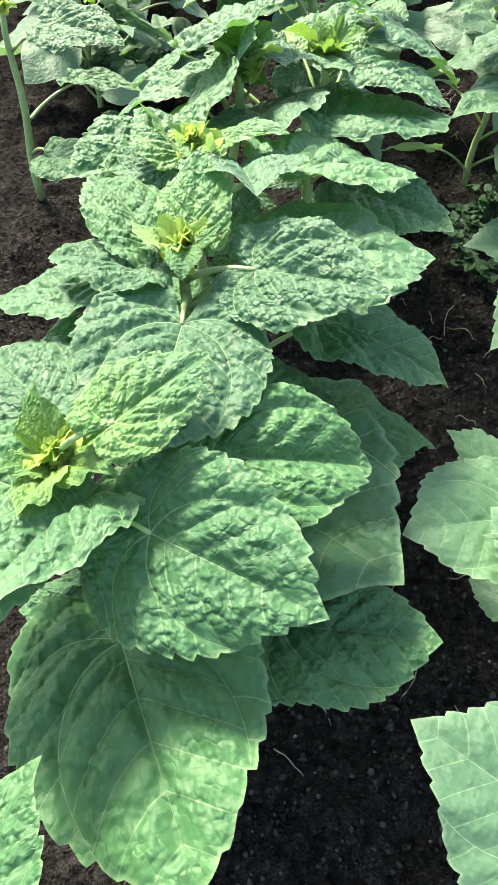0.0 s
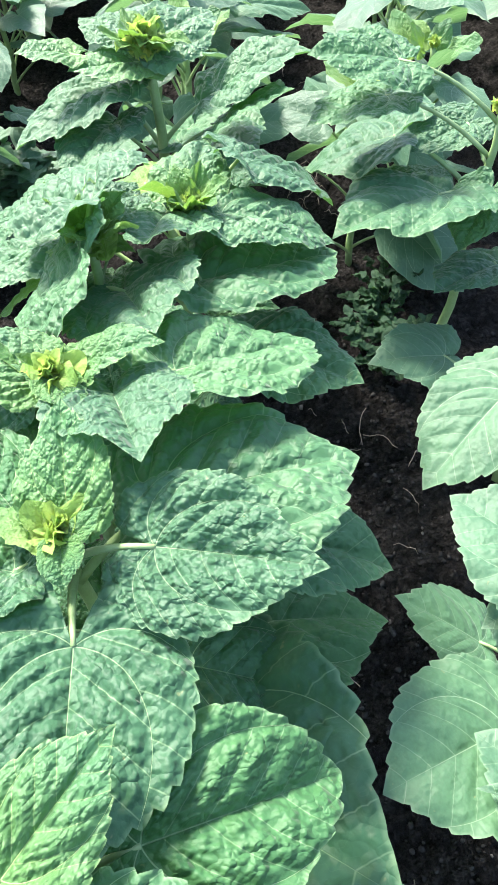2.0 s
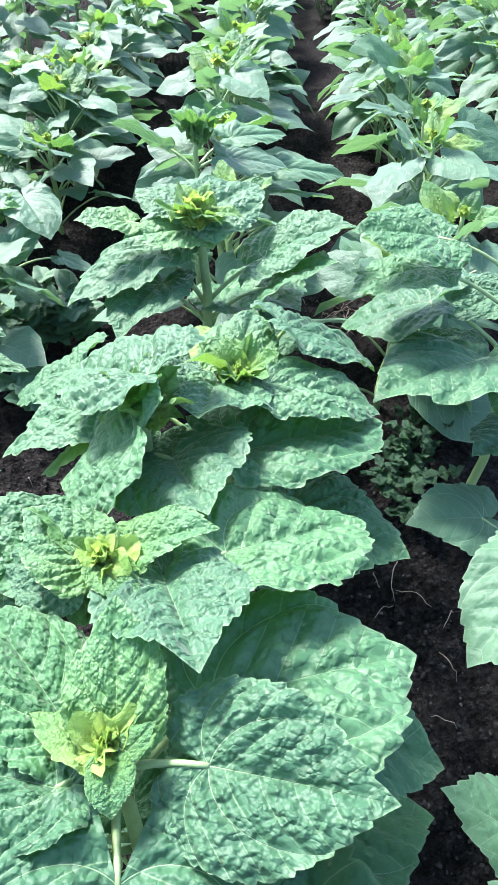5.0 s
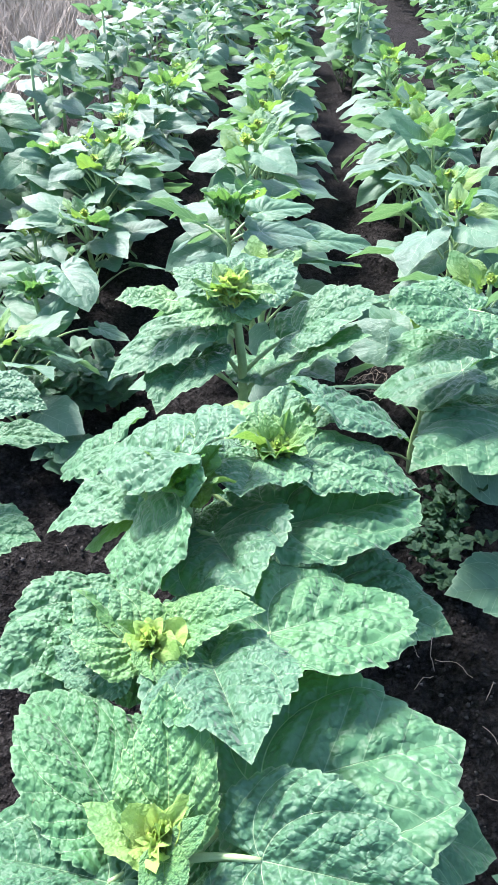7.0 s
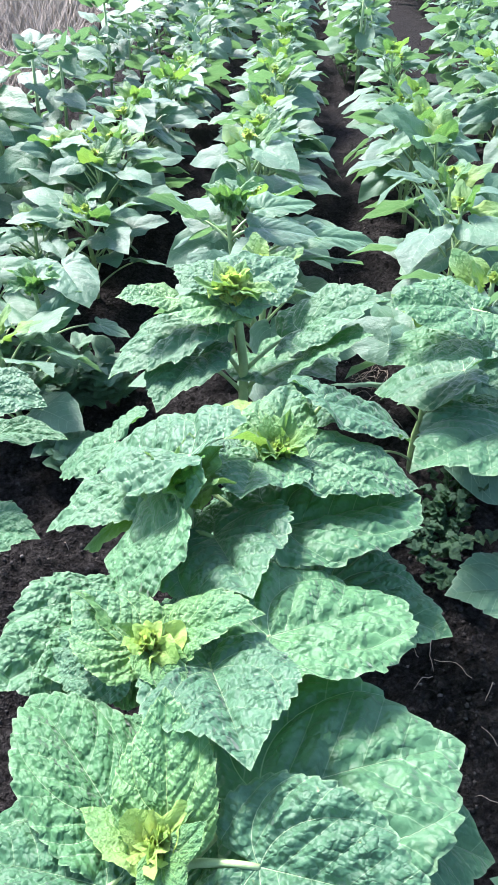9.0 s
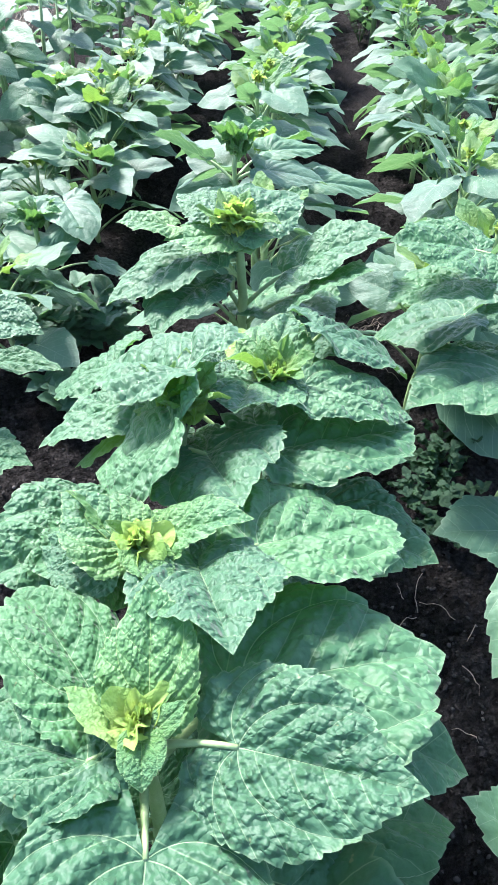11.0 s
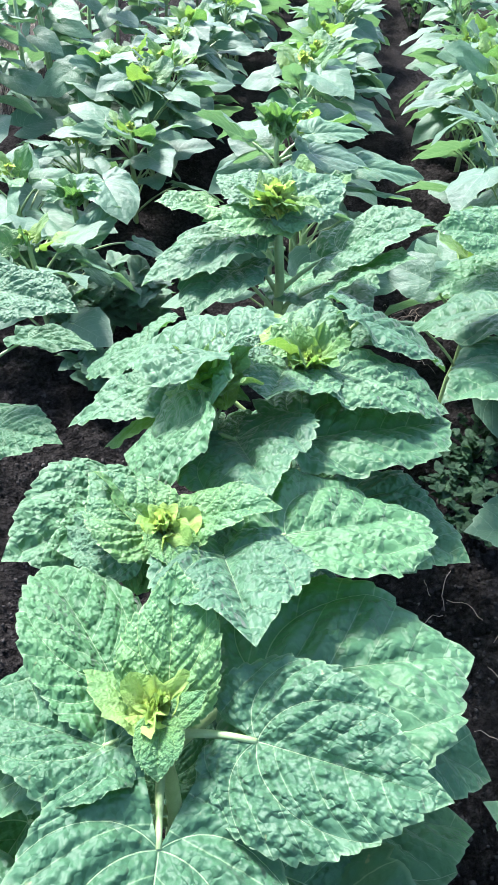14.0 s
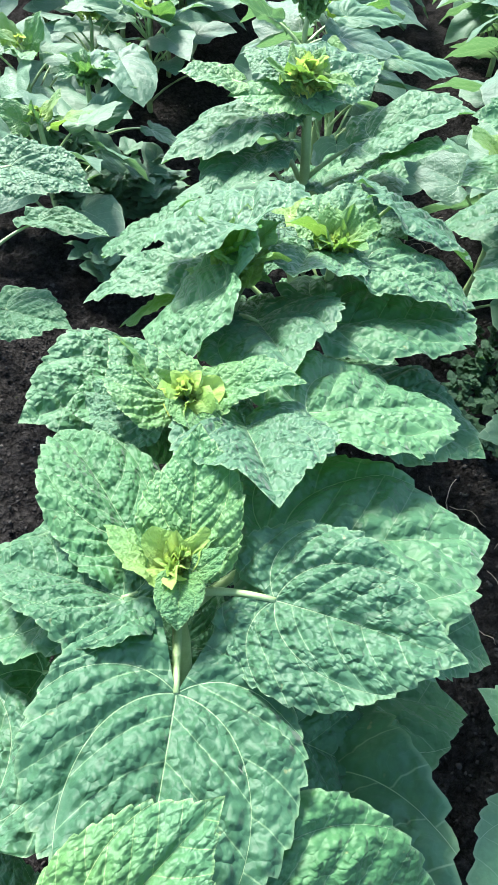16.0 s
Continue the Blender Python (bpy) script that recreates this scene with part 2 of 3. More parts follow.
            second = np.where(d < first, first, np.minimum(second, d))
            first = np.minimum(first, d)
    return np.clip((second - first) * 1.7, 0, 1) ** 0.6


def leaf_points(seed, segs, rings, crinkle, arch, fold, wave, teeth=True, pointed=0.0, taper=0.9, lobe=1.0, notch=6.0):
    """A heart-shaped blade of unit length: base of the midrib at the origin, tip at (0, 1, 0). Returns points, faces, uv."""
    rng = np.random.RandomState(seed)
    ph = rng.uniform(0, 6.28, 10)
    th = np.linspace(-1, 1, segs + 1) * (math.pi - radians(notch))
    edge = np.interp(np.abs(th), ANGLES, ROUND * (1 - taper) + SHARP * taper)
    edge = edge * (1 + (0.030 * np.sin(3 * th + ph[0]) + 0.016 * np.sin(7 * th + ph[1])) * np.clip(np.abs(th) * 3, 0, 1))
    edge = edge * np.interp(np.abs(th), [1.75, 2.5], [1.0, lobe])
    if teeth:
        # saw teeth that lean towards the tip
        step = 4 if segs > 100 else 3
        k = np.abs(np.arange(segs + 1) - segs // 2)
        saw = np.array([0.0, 0.45, 0.85, 1.0] if step == 4 else [0.0, 0.6, 1.0])[(-k) % step]
        size = 0.046 * np.clip((np.abs(th) - 0.04) * 6, 0, 1) * rng.uniform(0.2, 1.35, segs + 1)[k // step * step]
        edge = edge * (1 + (saw - 0.45) * size)
    rr = np.linspace(0, 1, rings + 1)[1:] ** 0.85
    x = np.outer(rr, edge * np.sin(th)) / (1.31 - 0.12 * taper)
    y = np.outer(rr, edge * np.cos(th))
    blade = np.stack([x.ravel() * 1.15, y.ravel()], -1)
    ax = np.abs(x) * 1.15
    r, t = np.hypot(ax, y), np.arctan2(ax, y)
    outer = t > 1.42 - 1.25 * r
    q = 5.4 * (y - ax * (0.62 - 0.40 * outer + 0.55 * ax)) + 0.12 * np.sin(9 * x * 1.15)
    run = 0.75 * y + 1.15 * ax
    x = x * (1 - pointed * np.clip(y, 0, 1))
    z = arch * (y - np.where(y > 0, y * y, 0.0)) + fold * ax - (fold * 0.9 + 0.15) * ax * ax
    pillow = np.abs(np.sin(np.pi * (q + 0.5))) ** 0.55
    dip = np.minimum(np.minimum(ax + (y < 0) * 9, np.abs(t - (1.42 - 1.25 * r)) * r), np.abs(t - (2.25 - 1.5 * r)) * r)
    body = 1 - np.exp(-((dip / 0.040) ** 2))
    flat = np.clip(r * 4, 0, 1) * (1 - 0.7 * rr[:, None] ** 8)
    relief = 0.034 * pillow * body
    if rings >= 10:
        fine = puckers(q * 2.3 + 17, run * 14 + 31 + 20 * (x > 0), rng)
        broad = 0.55 + 0.45 * np.sin(6 * x + ph[3]) * np.sin(5 * y + ph[4])
        relief = relief + 0.026 * fine * (0.35 + 0.65 * body) * broad
    z = z + crinkle * relief * flat
    side = t * np.sign(x)
    z = z + wave * (0.045 * np.sin(2 * side + ph[8]) + 0.07 * np.sin(5 * side + ph[6]) + 0.04 * np.sin(11 * side + ph[7])) * (rr[:, None] ** 3)
    z = z + 0.012 * wave * np.sin(23 * side + ph[9]) * rr[:, None] ** 8
    pts = np.concatenate([[[0, 0, 0]], np.stack([x, y, z], -1).reshape(-1, 3)])
    n = segs + 1
    faces = [(0, 1 + i + 1, 1 + i) for i in range(segs)]
    for k in range(rings - 1):
        a = 1 + k * n
        faces += [(a + i, a + i + 1, a + n + i + 1, a + n + i) for i in range(segs)]
    return pts, faces, np.concatenate([[[0, 0]], blade])


def leaf_mesh(name, mat, **kw):
    pts, faces, uv = leaf_points(**kw)
    me = mesh_from(name, pts, faces, mat, uv)
    ring = (np.arange(len(pts)) - 1) // (kw["segs"] + 1) + 1.0
    me.attributes.new("rim", "FLOAT", "POINT").data.foreach_set("value", ring / kw["rings"])
    return me


def tube_points(path, radii, sides=8):
    """A tube along a list of points."""
    path = [Vector(p) for p in path]
    pts, faces = [], []
    for i, p in enumerate(path):
        d = (path[min(i + 1, len(path) - 1)] - path[max(i - 1, 0)]).normalized()
        u = d.cross(Vector((0.31, 0.87, 0.38)) if abs(d.z) > 0.6 else Vector((0, 0, 1))).normalized()
        v = d.cross(u)
        for k in range(sides):
            a = 2 * math.pi * k / sides
            w = radii[i] * (1 + 0.08 * math.cos(3 * a))
            pts.append(p + (u * math.cos(a) + v * math.sin(a)) * w)
    for i in range(len(path) - 1):
        for k in range(sides):
            k2 = (k + 1) % sides
            faces.append((i * sides + k, i * sides + k2, (i + 1) * sides + k2, (i + 1) * sides + k))
    faces.append(tuple(range(sides))[::-1])
    faces.append(tuple((len(path) - 1) * sides + k for k in range(sides)))
    return pts, faces


def bend(a, b, sag, steps=7):
    """Points from a to b that bow upwards by sag."""
    a, b = Vector(a), Vector(b)
    return [a.lerp(b, i / steps) + Vector((0, 0, sag * 4 * (i / steps) * (1 - i / steps))) for i in range(steps + 1)]


def leaf_pose(x, y, z, az, pitch, roll, length, width):
    """Where a blade lies: base of the midrib, compass heading, rise, lean (left edge up), length and width."""
    a, p, r = radians(az), radians(pitch), radians(roll)
    f = Vector((math.cos(p) * math.sin(a), math.cos(p) * math.cos(a), math.sin(p)))
    left = Vector((-math.cos(a), math.sin(a), 0))
    up = f.cross(left)
    side = -(left * math.cos(r) + up * math.sin(r))
    top = side.cross(f)
    m = Matrix((side * width, f * length, top * length)).transposed().to_4x4()
    return Matrix.Translation((x, y, z)) @ m


# ---- ground ----
def spaced(lo, hi, step, far, grow=1.35):
    mid = list(np.arange(lo, hi + step / 2, step))
    a, b, s = [], [], step
    while not b or b[-1] < far:
        s *= grow
        b.append((b[-1] if b else mid[-1]) + s)
        a.append((a[-1] if a else mid[0]) - s)
    return np.array(a[::-1] + mid + b)


def row_x(y, offset=0.0):
    """The line of a planted row."""
    return -0.27 + 0.188 * y + offset


def soil_height(x, y):
    p = Vector((x, y, 0.0))
    near = 1.0 if -2 < x < 3 and -1 < y < 8 else 0.35
    h = 0.030 * noise.noise(p * 2.3) + near * (0.022 * noise.noise(p * 9) + 0.024 * abs(noise.noise(p * 26)) + 0.014 * noise.noise(p * 55))
    across = (x - row_x(y)) / 0.70
    return h + 0.022 * math.cos(2 * math.pi * across) * (1 if abs(across) < 3.6 else 0) - 0.012


def build_ground():
    xs, ys = spaced(-1.3, 1.9, 0.014, 400), spaced(-0.3, 4.2, 0.014, 400)
    pts = [(x, y, soil_height(x, y)) for y in ys for x in xs]
    n = len(xs)
    faces = [(j * n + i, j * n + i + 1, (j + 1) * n + i + 1, (j + 1) * n + i) for j in range(len(ys) - 1) for i in range(n - 1)]
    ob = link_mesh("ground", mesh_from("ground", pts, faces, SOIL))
    tagged(ob, "dark crumbly bare earth between the planted rows", "soil", kind="structure")


build_ground()


def scatter_clods(count, seed):
    """Loose crumbs of earth lying on the ground."""
    rng = random.Random(seed)
    t = (1 + 5 ** 0.5) / 2
    base = [Vector(v).normalized() for v in ((-1, t, 0), (1, t, 0), (-1, -t, 0), (1, -t, 0), (0, -1, t), (0, 1, t), (0, -1, -t), (0, 1, -t), (t, 0, -1), (t, 0, 1), (-t, 0, -1), (-t, 0, 1))]
    tri = ((0, 11, 5), (0, 5, 1), (0, 1, 7), (0, 7, 10), (0, 10, 11), (1, 5, 9), (5, 11, 4), (11, 10, 2), (10, 7, 6), (7, 1, 8), (3, 9, 4), (3, 4, 2), (3, 2, 6), (3, 6, 8), (3, 8, 9), (4, 9, 5), (2, 4, 11), (6, 2, 10), (8, 6, 7), (9, 8, 1))
    pts, faces = [], []
    for i in range(count):
        y = -0.1 + 4.3 * rng.random() ** 1.3
        x = row_x(y, rng.choice((-0.36, -0.36, -0.36, 0.36, 0.36, 0.36, 0.36, 1.06))) + rng.uniform(-0.27, 0.27)
        s = 0.0016 + 0.0046 * rng.random() ** 2.2
        o = len(pts)
        z = soil_height(x, y) + s * 0.35
        e = Euler((rng.uniform(0, 6), rng.uniform(0, 6), rng.uniform(0, 6))).to_matrix()
        sc = Vector((rng.uniform(0.7, 1.4), rng.uniform(0.7, 1.3), rng.uniform(0.6, 1.0)))
        for v in base:
            w = e @ (v * sc) * s * rng.uniform(0.6, 1.3)
            pts.append((x + w.x, y + w.y, z + w.z))
        faces += [(a + o, b + o, c + o) for a, b, c in tri]
    ob = link_mesh("soil_crumbs", mesh_from("soil_crumbs", pts, faces, CLOD))
    tagged(ob, "loose dark clods and crumbs of earth on the ground", "clods", kind="stuff")


scatter_clods(17000, 3)


# ---- plants ----
BRACT_RINGS = ((5, 26, 1.12, 0.84, 0.40), (6, 46, 0.90, 0.80, 0.30), (6, 60, 0.74, 0.84, 0.20), (6, 70, 0.64, 0.82, 0.25), (5, 82, 0.54, 0.80, 0.2))


def bud_bracts(size, seed, segs, rings):
    """Young ruffled bracts curling round a closed flower bud: ring, points, faces and uv of each."""
    rng = random.Random(seed)
    for ring, (count, tilt, length, wide, curl) in enumerate(BRACT_RINGS):
        for k in range(count):
            p, f, u = leaf_points(seed * 40 + ring * 10 + k, segs, rings, 1.6, curl + rng.uniform(-0.15, 0.15), rng.uniform(0.3, 0.8), 1.9, True, rng.uniform(0.0, 0.15), rng.uniform(0.0, 0.6))
            s = size * length * rng.uniform(0.7, 1.2)
            m = leaf_pose(0, 0, 0, 360 * k / count + 30 * ring + rng.uniform(-22, 22), tilt + rng.uniform(-16, 16), rng.uniform(-35, 35), s, s * wide * rng.uniform(0.7, 1.15))
            off = Vector((rng.uniform(-0.12, 0.12) * size, rng.uniform(-0.12, 0.12) * size, size * 0.10 * ring))
            yield ring, [tuple(m @ Vector(q) + off) for q in p], f, u


def bud_mesh(bracts, mat):
    """One mesh of several bracts."""
    pts, faces, uv = [], [], []
    for ring, p, f, u in bracts:
        o = len(pts)
        pts += p
        faces += [tuple(i + o for i in q) for q in f]
        uv += [tuple(q) for q in u]
    return mesh_from("bud", pts, faces, mat, uv)


# close buds have a heart and loose outer bracts, those of the field are one mesh each
BUDS, BRACTS, FIELD_BUDS = [], [], []
for bud_seed in (1, 2, 3):
    every = list(bud_bracts(0.040, bud_seed, 33, 6))
    BUDS.append(bud_mesh([b for b in every if b[0] > 2], BRACT))
    BRACTS.append([mesh_from("bract", b[1], b[2], BRACT, b[3]) for b in every if b[0] <= 2])
    FIELD_BUDS.append(bud_mesh(bud_bracts(0.040, bud_seed + 3, 10, 2), BRACT))


class Plant:
    """A sunflower: one Empty at the foot of the stem, with stem, petioles, leaves and bud as its parts."""

    def __init__(self, foot, top, label, radius=0.011, seed=0, bud=1.0, group="sunflower rows"):
        self.foot, self.top = Vector(foot), Vector(top)
        self.radius, self.seed, self.count = radius, seed, 0
        self.root = new("sunflower_plant")
        self.root.location = self.foot
        tagged(self.root, label, "plant", group)
        lean = [self.foot.lerp(self.top, k / 8) + Vector((0.006 * math.sin(k * 1.3 + seed), 0.006 * math.cos(k * 1.7 + seed), 0)) * (0 < k < 8) for k in range(9)]
        self.line = lean
        pts, faces = tube_points([p - self.foot - Vector((0, 0, 0.02 * (i == 0))) for i, p in enumerate(lean)], [radius * (1 - 0.45 * k / 8) for k in range(9)], 10)
        link_mesh("stem", mesh_from("stem", pts, faces, STEM), self.root)
        if bud:
            m = Matrix.Translation(self.top - self.foot - Vector((0, 0, 0.012))) @ pose(0, 0, 0, 8 * math.sin(seed), -8 * math.cos(seed), 57 * seed)
            head = link_mesh("bud", (FIELD_BUDS if seed > 30 else BUDS)[seed % 3], self.root, "yellow-green unopened flower bud with curling bracts", m @ Matrix.Scale(bud, 4))
            for me in BRACTS[seed % 3] if seed <= 30 else ():
                link_mesh("bract", me, head)

    def at(self, z):
        f = (z - self.foot.z) / max(0.01, self.top.z - self.foot.z)
        return self.foot.lerp(self.top, min(1, max(0.05, f)))

    def sprouts(self, count, size, spin=0, tilt=35, lime=True):
        """Small young blades round the bud."""
        rng = random.Random(self.seed * 7 + 1)
        for k in range(count):
            az = spin + 360 * k / count + rng.uniform(-25, 25)
            s = size * rng.uniform(0.75, 1.2)
            a = radians(az)
            p = self.top + Vector((0.012 * math.sin(a), 0.012 * math.cos(a), -0.008 - 0.012 * rng.random()))
            self.leaf(*p, az, tilt + rng.uniform(-18, 18), rng.uniform(-25, 25), s, s * rng.uniform(0.6, 0.9), arch=rng.uniform(0.0, 0.4), fold=rng.uniform(0.2, 0.6), wave=1.1, sprout=lime, young=not lime, stalk=False)

    def low_leaves(self):
        """Old blades low on the stem, in the shade of the upper ones."""
        rng = random.Random(self.seed * 11 + 3)
        spin = rng.uniform(0, 360)
        for k in range(6):
            az = spin + 137 * k
            a = radians(az)
            height = 0.16 + 0.05 * k
            reach = rng.uniform(0.03, 0.06)
            p = self.at(height) + Vector((reach * math.sin(a), reach * math.cos(a), 0))
            size = rng.uniform(0.10, 0.13)
            self.leaf(*p, az, rng.uniform(-30, -5), rng.uniform(-15, 15), size, size * rng.uniform(0.8, 1.0), old_or_dimmed=True, drop=0.05)

    def petiole(self, base, width=0.0042, drop=None):
        base = Vector(base)
        gap = (base - self.at(base.z)).length
        start = self.at(base.z - (0.45 * gap if drop is None else drop))
        pts, faces = tube_points([p - self.foot for p in bend(start, base, 0.10 * gap)], [width * (1.25 - 0.09 * k) for k in range(8)], 7)
        link_mesh("petiole", mesh_from("petiole", pts, faces, STEM), self.root)

    def leaf(self, x, y, z, az, pitch, roll, length, width, young=False, old_or_dimmed=False, sprout=False, smooth=False, crinkle=1.15, arch=0.12, fold=0.16, wave=0.45, stalk=True, drop=None, taper=0.9, lobe=1.0, notch=8.0):
        """A blade of its own, shaped for this place."""
        self.count += 1
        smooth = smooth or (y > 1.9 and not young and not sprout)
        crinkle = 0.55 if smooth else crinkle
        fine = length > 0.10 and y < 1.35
        me = leaf_mesh("leaf", FIELD if smooth else SPROUT if sprout else YOUNG if young else OLD_OR_DIMMED if old_or_dimmed else LEAF, seed=self.seed * 50 + self.count, segs=66 if sprout else 156 if fine else 124, rings=11 if sprout else 29 if fine else 14, crinkle=crinkle, arch=arch, fold=fold, wave=wave, taper=taper, lobe=lobe, notch=notch)
        ob = link_mesh("leaf", me, self.root)
        ob.matrix_local = Matrix.Translation(-self.foot) @ leaf_pose(x, y, z, az, pitch, roll, length, width)
        if stalk:
            self.petiole((x, y, z), 0.0018 + 0.014 * length, drop)


# plants of the three rows that stand close by
a = Plant((-0.075, 0.73, soil_height(-0.075, 0.73)), (-0.088, 0.705, 0.635), "large healthy sunflower plant with broad puckered leaves and a yellow-green bud", 0.012, 1, bud=1.05)
a.leaf(-0.082, 0.602, 0.604, 186, -3, -8, 0.195, 0.215, arch=0.10, fold=0.20, taper=0.2, lobe=1.30, notch=25, old_or_dimmed=True)  # A1
a.leaf(0.000, 0.680, 0.624, 113, 8, 19, 0.168, 0.158, arch=0.15, fold=0.22, taper=0.7, lobe=0.95, notch=18)  # A2
a.leaf(0.012, 0.760, 0.585, 80, -6, -6, 0.238, 0.255, arch=0.11, fold=0.16, taper=0.1, lobe=0.7)  # A3
a.leaf(-0.134, 0.753, 0.606, 327, 2, 8, 0.168, 0.138, arch=0.12, fold=0.18, taper=0.3, crinkle=1.05, old_or_dimmed=True)  # A4
a.leaf(-0.135, 0.685, 0.610, 290, -8, 15, 0.140, 0.130, arch=0.12, fold=0.22, taper=0.4, notch=16, old_or_dimmed=True)  # A5
a.leaf(-0.078, 0.722, 0.645, 3, 27, -7, 0.112, 0.098, arch=0.12, fold=0.22, taper=0.9, crinkle=0.9, young=True)  # A6
a.leaf(-0.084, 0.680, 0.646, 180, -14, 0, 0.040, 0.044, arch=0.35, fold=0.5, taper=0.2, young=True, stalk=False)  # A7
a.leaf(-0.091, 0.701, 0.629, 302, 5, 22, 0.080, 0.070, arch=0.14, fold=0.21, taper=1.0, sprout=True)  # A8
a.leaf(-0.070, 0.690, 0.648, 60, 25, -4, 0.036, 0.030, arch=0.2, fold=0.3, young=True)  # A9
a.leaf(0.108, 0.811, 0.435, 104, -26, -8, 0.226, 0.217, arch=0.18, fold=0.40, taper=1.0, old_or_dimmed=True)  # U1
a.leaf(0.083, 0.751, 0.283, 88, -20, -17, 0.259, 0.269, arch=0.14, fold=0.17, taper=1.0, old_or_dimmed=True)  # U2
a.leaf(0.015, 0.647, 0.420, 103, -29, -3, 0.167, 0.196, arch=0.15, fold=0.22, taper=0.3, old_or_dimmed=True)  # U3
a.leaf(-0.243, 0.640, 0.447, 276, -25, 16, 0.155, 0.140, arch=0.12, fold=0.18, taper=1.0, old_or_dimmed=True)  # A10
a.leaf(-0.165, 0.735, 0.560, 262, -12, 14, 0.190, 0.200, arch=0.12, fold=0.2, taper=0.5, old_or_dimmed=True)  # A11
a.leaf(-0.222, 0.680, 0.465, 212, -22, -4, 0.180, 0.160, arch=0.14, fold=0.2, taper=0.6, old_or_dimmed=True)  # A12
z = Plant((-0.18, 0.45, soil_height(-0.18, 0.45)), (-0.19, 0.415, 0.6), "large sunflower plant with big heart-shaped leaves low over dark soil", 0.012, 2, bud=0.8)
z.leaf(-0.092, 0.352, 0.560, 116, 1, 25, 0.190, 0.200, arch=0.10, fold=0.14, taper=0.8, old_or_dimmed=True)  # Z1
z.leaf(-0.128, 0.424, 0.640, 44, 2, 6, 0.122, 0.104, arch=0.15, fold=0.25, taper=1.0, young=True)  # Z2
z.leaf(-0.040, 0.444, 0.562, 78, -16, 15, 0.195, 0.180, arch=0.16, fold=0.30, taper=0.1, old_or_dimmed=True)  # Z3
z.leaf(-0.131, 0.302, 0.413, 156, 5, 6, 0.259, 0.278, arch=0.14, fold=0.11, taper=0.0, old_or_dimmed=True)  # Z4
z.leaf(0.051, 0.368, 0.322, 94, -2, -2, 0.200, 0.208, arch=0.11, fold=0.17, taper=0.5, old_or_dimmed=True)  # Z5
z.leaf(-0.022, 0.578, 0.323, 133, 19, 10, 0.298, 0.396, arch=0.14, fold=0.20, taper=0.3, old_or_dimmed=True)  # Z6
z.leaf(-0.166, 0.382, 0.565, 200, 16, 14, 0.190, 0.150, arch=0.16, fold=0.28, taper=0.8)  # Z7
z.leaf(-0.232, 0.515, 0.545, 322, -14, -4, 0.176, 0.189, arch=0.08, fold=0.29, taper=1.0)  # Z10
b = Plant((-0.075, 0.93, soil_height(-0.075, 0.93)), (-0.088, 0.9, 0.655), "sunflower plant with crinkled pale green leaves and a bright bud", 0.012, 3, bud=1.05)
b.leaf(-0.026, 0.872, 0.640, 170, 20, -2, 0.150, 0.165, arch=0.08, fold=0.40, taper=0.5, lobe=1.15)  # B1
b.leaf(0.047, 0.936, 0.606, 72, -12, -12, 0.206, 0.227, arch=0.04, fold=0.33, taper=0.0)  # B2
b.leaf(0.175, 1.126, 0.454, 124, -3, -2, 0.187, 0.214, arch=0.13, fold=0.24, taper=1.0, old_or_dimmed=True)  # B3
b.leaf(-0.064, 0.931, 0.631, 94, 21, -8, 0.108, 0.103, arch=0.15, fold=0.35, taper=1.0, young=True)  # B4
b.leaf(-0.153, 1.009, 0.570, 231, 6, -14, 0.161, 0.185, arch=0.15, fold=0.31, taper=0.5)  # B5
b.leaf(-0.136, 0.970, 0.554, 240, 29, -13, 0.119, 0.146, arch=0.15, fold=0.16, taper=1.0)  # B6
b.leaf(-0.105, 0.960, 0.591, 275, 49, 18, 0.112, 0.110, arch=0.14, fold=0.18, taper=1.0, sprout=True)  # B7
b.leaf(-0.088, 0.883, 0.660, 146, -7, -10, 0.063, 0.053, arch=0.12, fold=0.15, taper=1.0, young=True)  # B8
b.leaf(-0.109, 0.917, 0.636, 314, 11, 0, 0.105, 0.111, arch=0.13, fold=0.18, taper=1.0, young=True)  # B9
b.leaf(-0.126, 0.918, 0.617, 296, -12, -10, 0.103, 0.112, arch=0.14, fold=0.21, taper=1.0)  # B10
c = Plant((0.09, 1.34, soil_height(0.09, 1.34)), (0.106, 1.262, 0.635), "sunflower plant with puckered leaves round a half-hidden green bud", 0.012, 4, bud=0.70)
c.leaf(0.107, 1.164, 0.563, 74, -10, -8, 0.241, 0.256, arch=0.05, fold=0.38, taper=0.4, old_or_dimmed=True)  # C3
c.leaf(0.154, 1.253, 0.615, 98, -17, -5, 0.186, 0.195, arch=0.13, fold=0.23, taper=0.7)  # C4
c.leaf(0.206, 1.391, 0.626, 88, -32, -11, 0.199, 0.208, arch=0.13, fold=0.21, taper=1.0, old_or_dimmed=True)  # C5
c.leaf(0.071, 1.248, 0.627, 196, 15, -1, 0.147, 0.170, arch=0.10, fold=0.12, taper=0.6)  # C6
c.leaf(0.107, 1.304, 0.621, 22, 10, 10, 0.133, 0.126, arch=0.13, fold=0.18, taper=1.0, young=True)  # C10
c.leaf(-0.158, 1.427, 0.546, 312, -38, -13, 0.172, 0.190, arch=0.11, fold=0.18, taper=1.0, old_or_dimmed=True)  # C11
c.leaf(0.049, 1.399, 0.593, 310, -25, -11, 0.102, 0.113, arch=0.13, fold=0.16, taper=1.0, sprout=True)  # C12
c.leaf(0.186, 1.540, 0.535, 145, 1, 6, 0.132, 0.146, arch=0.13, fold=0.18, taper=1.0, old_or_dimmed=True)  # C13
